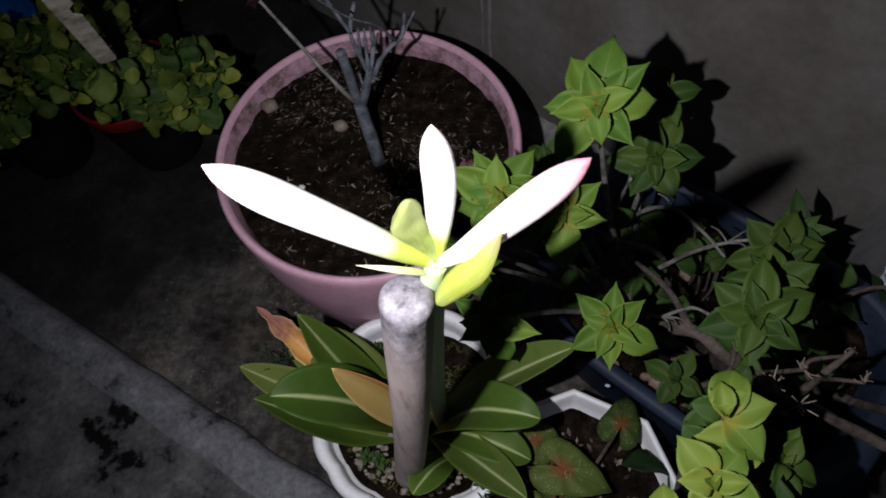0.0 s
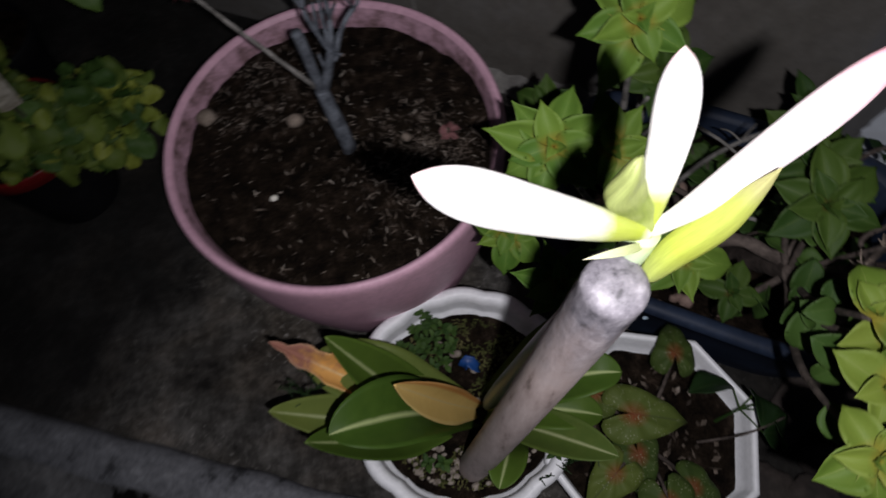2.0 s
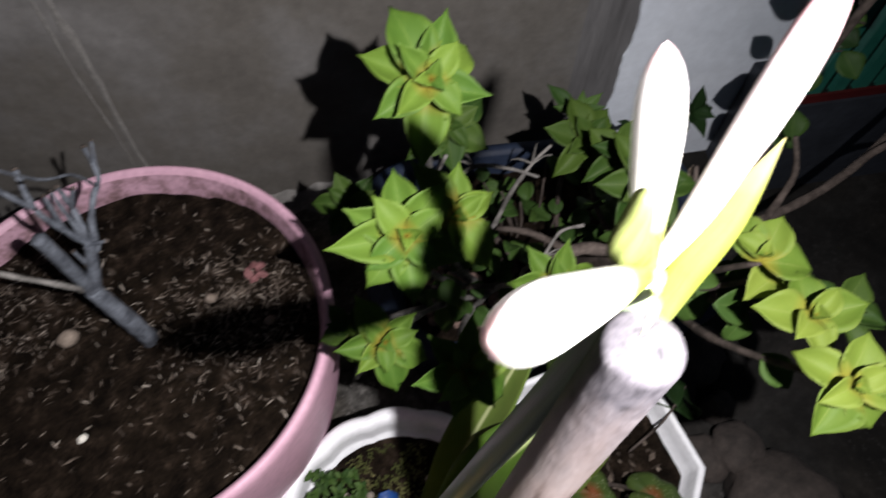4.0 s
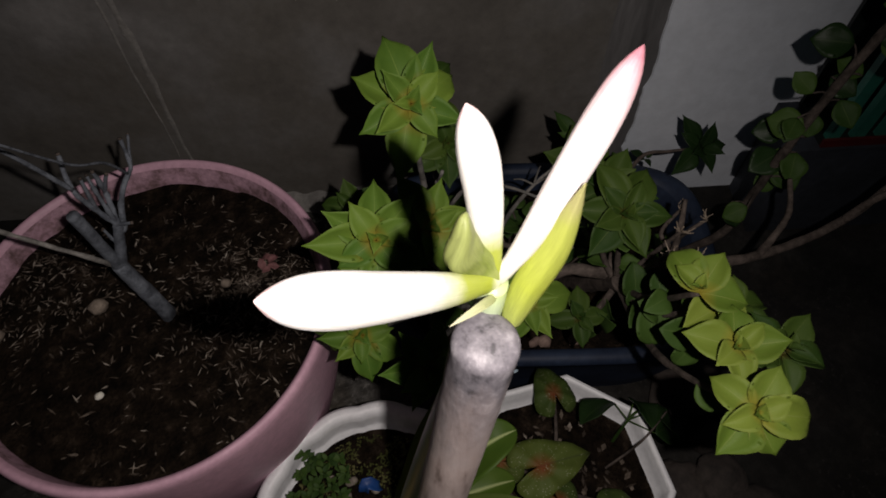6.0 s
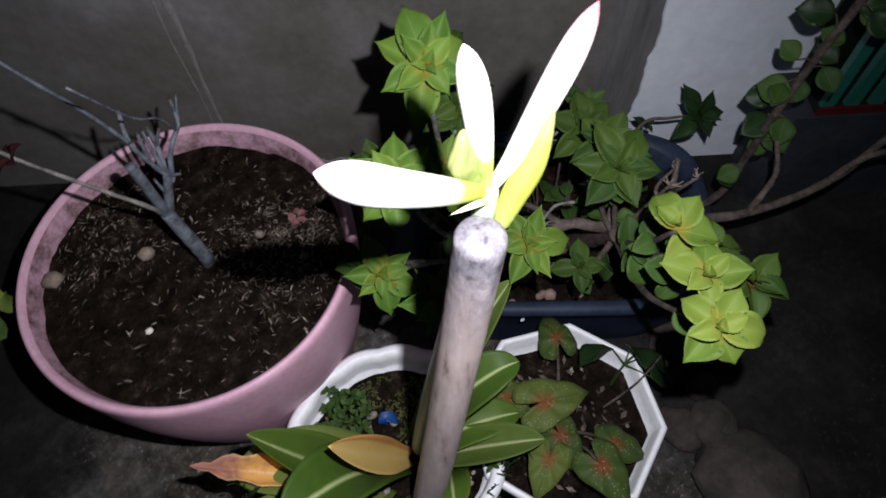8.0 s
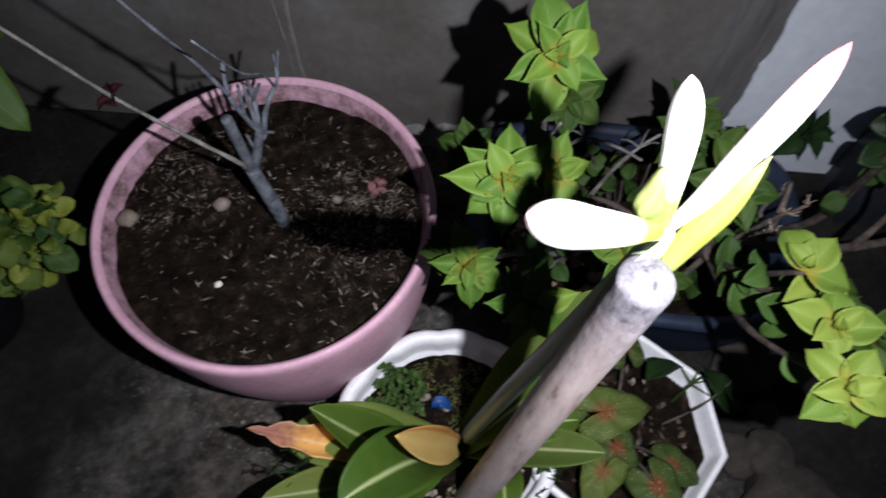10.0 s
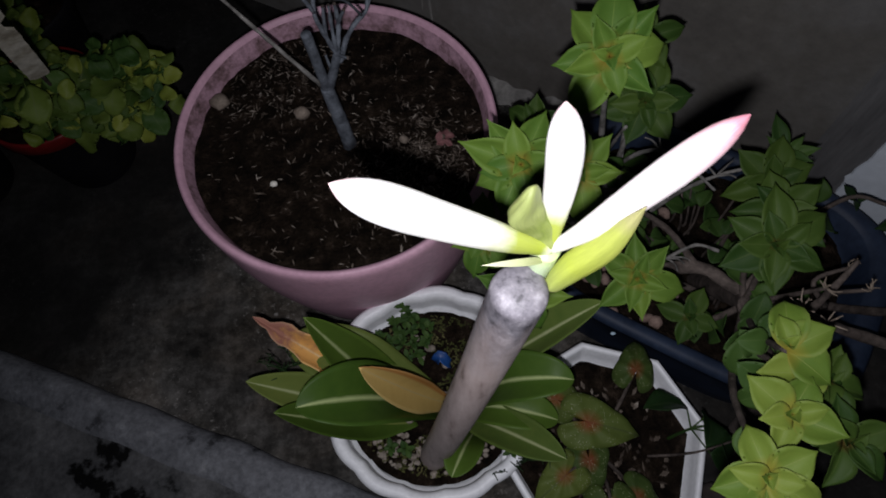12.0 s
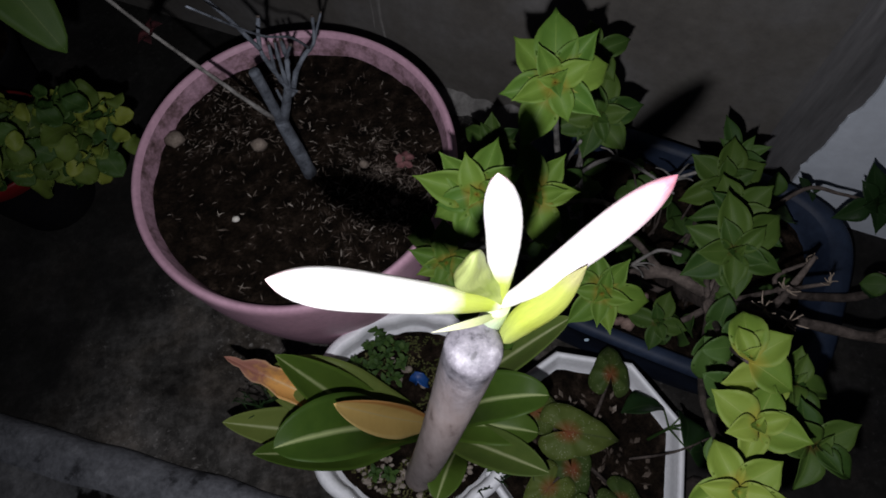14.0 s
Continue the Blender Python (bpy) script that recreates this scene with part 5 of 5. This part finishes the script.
# ---- plants at the far left: red pot, leafy herbs, label lath, blue tub ----
def herb_pot(place, r, h, mat, label, rim=None):
    t = thing("plant_pot", (*place, 0), label, "plant pot")
    part("pot_body", lathe(place, [(r * 0.6, h - 0.03), (r * 0.9, h - 0.03), (r * 0.93, h - 0.004), (r * 0.955, h - 0.001)], 64, closed=False), mat, t)
    part("pot_wall", lathe(place, [(r * 0.995, h - 0.021), (r * 0.94, h - 0.026), (r * 0.84, h * 0.45), (r * 0.72, 0.004), (r * 0.7, 0.0)], 64, closed=False), mat, t)
    part("rim", lathe(place, [(r * 0.953, h - 0.0015), (r * 0.965, h), (r, h), (r * 1.012, h - 0.004), (r * 1.005, h - 0.0215), (r * 0.99, h - 0.0225)], 64, closed=False), rim or mat, t, "red plastic rim" if rim else "")
    soil("potting_soil", place, r * 0.91, h - 0.016, rough=0.004, label="dark potting soil in a herb pot")


def herb(place, z, spread, count, top, label, seed, name="leafy_herb", lean=(0, 0), shoots=()):
    rnd = random.Random(seed)
    t = thing(name, (*place, z), label, "potted plant")
    me = [leaf_mesh("leaf", l, w, m, c, f, k, -0.75) for l, w, m, c, f, k in ((0.029, 0.024, BUSHLEAF, 0.45, 0.10, 0.47), (0.026, 0.023, BUSHLEAF, 1.0, 0.06, 0.5), (0.024, 0.018, YOUNGLEAF, 0.3, 0.16, 0.45), (0.027, 0.021, OLDLEAF, -0.5, 0.12, 0.48), (0.016, 0.011, YOUNGLEAF, 0.8, 0.25, 0.45))]
    for k in range(count):
        a, r = rnd.random() * 6.3, spread * math.sqrt(rnd.random())
        foot = Vector((place[0] + 0.25 * r * math.cos(a), place[1] + 0.25 * r * math.sin(a), z - 0.006))
        tip = Vector((place[0] + lean[0] + r * math.cos(a), place[1] + lean[1] + r * math.sin(a), top - 0.5 * (r / spread) ** 2 * (top - z) * 0.9 + rnd.uniform(-0.02, 0.02)))
        mid = foot.lerp(tip, 0.5) + Vector((0, 0, 0.03))
        part("stem", tube([foot, mid, tip], (0.0022, 0.0012), 6, 5, 0.1), OLDLEAF, t)
        for j in range(9):
            q = 0.40 + 0.60 * j / 8
            p = foot.lerp(mid, 2 * q) if q < 0.5 else mid.lerp(tip, 2 * q - 1)
            axis = (tip - mid).normalized() + Vector((0, -0.2, 0.7))
            set_leaf(rnd.choice(me), p, axis, j * 1.6 + rnd.random(), radians(rnd.uniform(25, 125)), rnd.uniform(0.5, 1.25), t)
    # outer shoots
    for a, b in shoots:
        a, b = Vector(a), Vector(b)
        part("stem", tube([a, a.lerp(b, 0.5) + Vector((0.004, -0.006, 0.004)), b], (0.0022, 0.0012), 6, 5, 0.1), OLDLEAF, t)
        for j in range(11):
            p = a.lerp(b, 0.45 + 0.55 * j / 10) + Vector((rnd.uniform(-0.014, 0.014), rnd.uniform(-0.012, 0.004), rnd.uniform(-0.004, 0.008)))
            set_leaf(rnd.choice(me), p, (rnd.uniform(-0.5, 0.6), rnd.uniform(-0.9, 0.0), 1), rnd.random() * 6.3, radians(rnd.uniform(45, 115)), rnd.uniform(0.65, 1.4), t)


herb_pot((-0.48, 0.70), 0.08, 0.152, DARKPOT, "black plastic plant pot with a red rim under leafy herbs", RED)
RIGHTSHOOTS = [((-0.45, 0.68, 0.13), b) for b in ((-0.245, 0.572, 0.325), (-0.265, 0.552, 0.280), (-0.325, 0.55, 0.335), (-0.345, 0.535, 0.345), (-0.419, 0.625, 0.27), (-0.393, 0.608, 0.26), (-0.423, 0.602, 0.23), (-0.359, 0.612, 0.29), (-0.349, 0.593, 0.27), (-0.32, 0.609, 0.31), (-0.3, 0.617, 0.31), (-0.401, 0.605, 0.22), (-0.361, 0.595, 0.23), (-0.312, 0.596, 0.28), (-0.445, 0.614, 0.24), (-0.314, 0.594, 0.24), (-0.275, 0.612, 0.28), (-0.28, 0.598, 0.25), (-0.32, 0.607, 0.21), (-0.303, 0.588, 0.20), (-0.346, 0.594, 0.19), (-0.257, 0.595, 0.28), (-0.282, 0.589, 0.23), (-0.27, 0.60, 0.265))]
herb((-0.48, 0.70), 0.137, 0.13, 20, 0.31, "bushy yellow-green leafy herb growing in the red pot", 3, lean=(0.0, -0.07), shoots=RIGHTSHOOTS)
herb_pot((-0.66, 0.68), 0.075, 0.15, DARKPOT, "dark plastic plant pot under leafy herbs")
herb((-0.66, 0.68), 0.135, 0.15, 18, 0.30, "low leafy green herb in a dark pot", 8, lean=(0.06, -0.06))


def lath():
    """A flat label lath with chipped edges and a blunt lower end, on a thin stick set in the pot."""
    a, b = Vector((-0.321, 0.519, 0.378)), Vector((-0.228, 0.402, 0.62))
    t = thing("plant_label", (-0.44, 0.68, 0.13), "bleached pale wooden lath standing among the herbs", "plant label")
    way = (b - a).normalized()
    side = way.cross(Vector((0.47, -0.70, 0.55))).normalized()
    face = side.cross(way)
    bm = bmesh.new()
    n = 40
    rows = []
    for i in range(n + 1):
        q = i / n
        p = a + (b - a) * q
        w0 = 0.0086 + 0.0008 * noise.noise((i * 0.6, 1, 0))
        w1 = 0.0086 + 0.0008 * noise.noise((i * 0.6, 7, 0)) - (0.0055 if 17 <= i <= 19 else 0)
        if i == 0:
            w0, w1 = w0 * 0.55, w1 * 0.9
        rows.append([bm.verts.new(p + side * sx * (w0 if sx < 0 else w1) + face * sy * 0.0013) for sx, sy in ((-1, -1), (1, -1), (1, 1), (-1, 1))])
    for p, q in zip(rows, rows[1:]):
        for k in range(4):
            bm.faces.new((p[k], p[(k + 1) % 4], q[(k + 1) % 4], q[k]))
    bm.faces.new(rows[0])
    bm.faces.new(rows[-1])
    part("lath", bm, PALETAG, t, smooth=False)
    part("stick", tube([(-0.44, 0.68, 0.128), (-0.38, 0.6, 0.25), a + way * 0.012 - face * 0.0026], (0.0022, 0.0018), 7, 6, 0.2), BROWNBARK, t, "thin dark stick")


lath()
TUBBLUE = surface("bright_blue_plastic", [(0.3, (0.008, 0.10, 0.42)), (0.7, (0.016, 0.17, 0.62))], 30, 0.45, 200, 0.3, 0.2, 0.0005)
t_tub = thing("tub", (-0.765, 0.83, 0), "bright blue plastic tub behind the herbs", "tub")
part("tub_body", lathe((-0.765, 0.83), [(0.04, 0.02), (0.062, 0.02), (0.072, 0.12), (0.076, 0.12), (0.066, 0.01), (0.063, 0.0)], 64), TUBBLUE, t_tub)
part("rim", lathe((-0.765, 0.83), [(0.072, 0.119), (0.077, 0.132), (0.084, 0.132), (0.084, 0.124), (0.075, 0.119)], 64, closed=False), TUBBLUE, t_tub)


def broad_plant():
    """A taller plant whose broad leaves hang into view at the far left."""
    herb_pot((-0.54, 0.88), 0.07, 0.14, DARKPOT, "dark nursery pot against the wall")
    t = thing("broad_leaf_plant", (-0.54, 0.88, 0.125), "tall plant with broad bright green drooping leaves", "potted plant")
    part("stem", tube([(-0.54, 0.88, 0.12), (-0.46, 0.81, 0.3), (-0.32, 0.69, 0.46), (-0.25, 0.58, 0.53)], (0.006, 0.003), 9, 8), OLDLEAF, t)
    big = lambda q: 0.055 * (math.sin(math.pi / 2 * min(1, q / 0.4)) ** 0.7 if q < 0.4 else max(0.02, max(0.0, math.cos(math.pi / 2 * (q - 0.4) / 0.6)) ** 0.8))
    for root, mid, tip in (((-0.25, 0.58, 0.53), (-0.225, 0.54, 0.525), (-0.198, 0.495, 0.470)), ((-0.26, 0.60, 0.52), (-0.27, 0.55, 0.53), (-0.285, 0.48, 0.49)), ((-0.29, 0.68, 0.46), (-0.25, 0.65, 0.48), (-0.205, 0.63, 0.44)), ((-0.28, 0.65, 0.48), (-0.33, 0.6, 0.5), (-0.37, 0.55, 0.45))):
        part("leaf", blade(spline([root, mid, tip], 6), big, 0.12, across=6, wave=0.04), DEEPGREEN, t)


broad_plant()


# ---- far right: dark block with a green crate on it ----
def crate():
    t = thing("crate", wall_at(0.86, 0.055, 0.176), "green slatted plastic crate with a dark red base on a block", "crate")
    green = surface("green_plastic", [(0.3, (0.012, 0.10, 0.075)), (0.7, (0.02, 0.15, 0.11))], 30, 0.45, 200, 0.2, 0.2, 0.0005)
    maroon = surface("maroon_plastic", [(0.3, (0.05, 0.006, 0.006)), (0.7, (0.09, 0.01, 0.01))], 30, 0.45, 200, 0.2, 0.2, 0.0005)

    dark = surface("dark_green_plastic", [(0.3, (0.004, 0.007, 0.006)), (0.7, (0.008, 0.013, 0.011))], 30, 0.5, 200, 0.2, 0.2, 0.0005)

    def box(name, s0, s1, d0, d1, z0, z1, mat):
        part(name, prism([wall_at(s0, d0, 0), wall_at(s1, d0, 0), wall_at(s1, d1, 0), wall_at(s0, d1, 0)], z0, z1), mat, t, smooth=False)

    box("base", 0.69, 1.06, 0.02, 0.090, 0.176, 0.184, dark)
    box("base_edge", 0.69, 1.06, 0.090, 0.094, 0.176, 0.188, maroon)
    box("back", 0.69, 1.06, 0.02, 0.025, 0.184, 0.42, dark)
    for k in range(11):
        s0 = 0.695 + 0.031 * k
        box("slat", s0, s0 + 0.015, 0.080, 0.090, 0.184, 0.40, green)
    box("top_rail", 0.69, 1.06, 0.078, 0.092, 0.40, 0.418, green)


crate()
tagged(part("block", prism([wall_at(0.665, 0.016, 0), wall_at(1.10, 0.016, 0), wall_at(1.10, 0.098, 0), wall_at(0.665, 0.098, 0)], 0.0, 0.176), surface("slate_block", [(0.3, (0.012, 0.015, 0.021)), (0.7, (0.035, 0.042, 0.055))], 12, 0.7), smooth=False), "dark blue-grey block standing at the foot of the wall", "block")


# ---- wall details: mortar streaks and the mortar line at its foot ----
def streak(s, z0, z1, w, seed):
    bm = bmesh.new()
    n = 60
    rows = []
    for i in range(n + 1):
        z = z0 + (z1 - z0) * i / n
        c = s + 0.004 * noise.noise((z * 9, seed, 0)) + 0.0015 * noise.noise((z * 45, seed, 3))
        q = w * (0.35 + 0.65 * min(1, (z - z0) / 0.25)) * (0.75 + 0.5 * noise.noise((z * 30, seed, 7)))
        rows.append([bm.verts.new(wall_at(c + a * q, d, z)) for a, d in ((-1, -0.0005), (-0.5, 0.0012), (0.5, 0.0012), (1, -0.0005))])
    for a, b in zip(rows, rows[1:]):
        for k in range(3):
            bm.faces.new((a[k], a[k + 1], b[k + 1], b[k]))
    return bm


PALECEMENT = surface("pale_mortar", [(0.3, (0.15, 0.146, 0.137)), (0.7, (0.27, 0.263, 0.247))], 40, 0.85, 200, 0.4, 0.4, 0.001)
tagged(part("mortar_streak", streak(-0.106, 0.05, 1.4, 0.0066, 1), PALECEMENT), "pale dried mortar run down the cement wall", "trim", kind="structure")
tagged(part("mortar_streak", streak(-0.120, 0.12, 1.4, 0.0030, 2), PALECEMENT), "thin pale mortar run on the cement wall", "trim", kind="structure")


def skirting():
    bm = bmesh.new()
    n = 160
    rows = []
    for i in range(n + 1):
        s = -0.14 + 0.59 * i / n
        k = 1 + 0.5 * noise.noise((s * 12, 0, 4)) + 0.3 * noise.noise((s * 50, 0, 6))
        rows.append([bm.verts.new(wall_at(s, d * k, z * k)) for d, z in ((-0.002, 0.03), (0.004, 0.026), (0.013, 0.014), (0.024, -0.002))])
    for a, b in zip(rows, rows[1:]):
        for k in range(3):
            bm.faces.new((a[k], a[k + 1], b[k + 1], b[k]))
    return bm


tagged(part("baseboard", skirting(), PALECEMENT), "uneven pale mortar fillet along the foot of the wall", "trim", kind="structure")
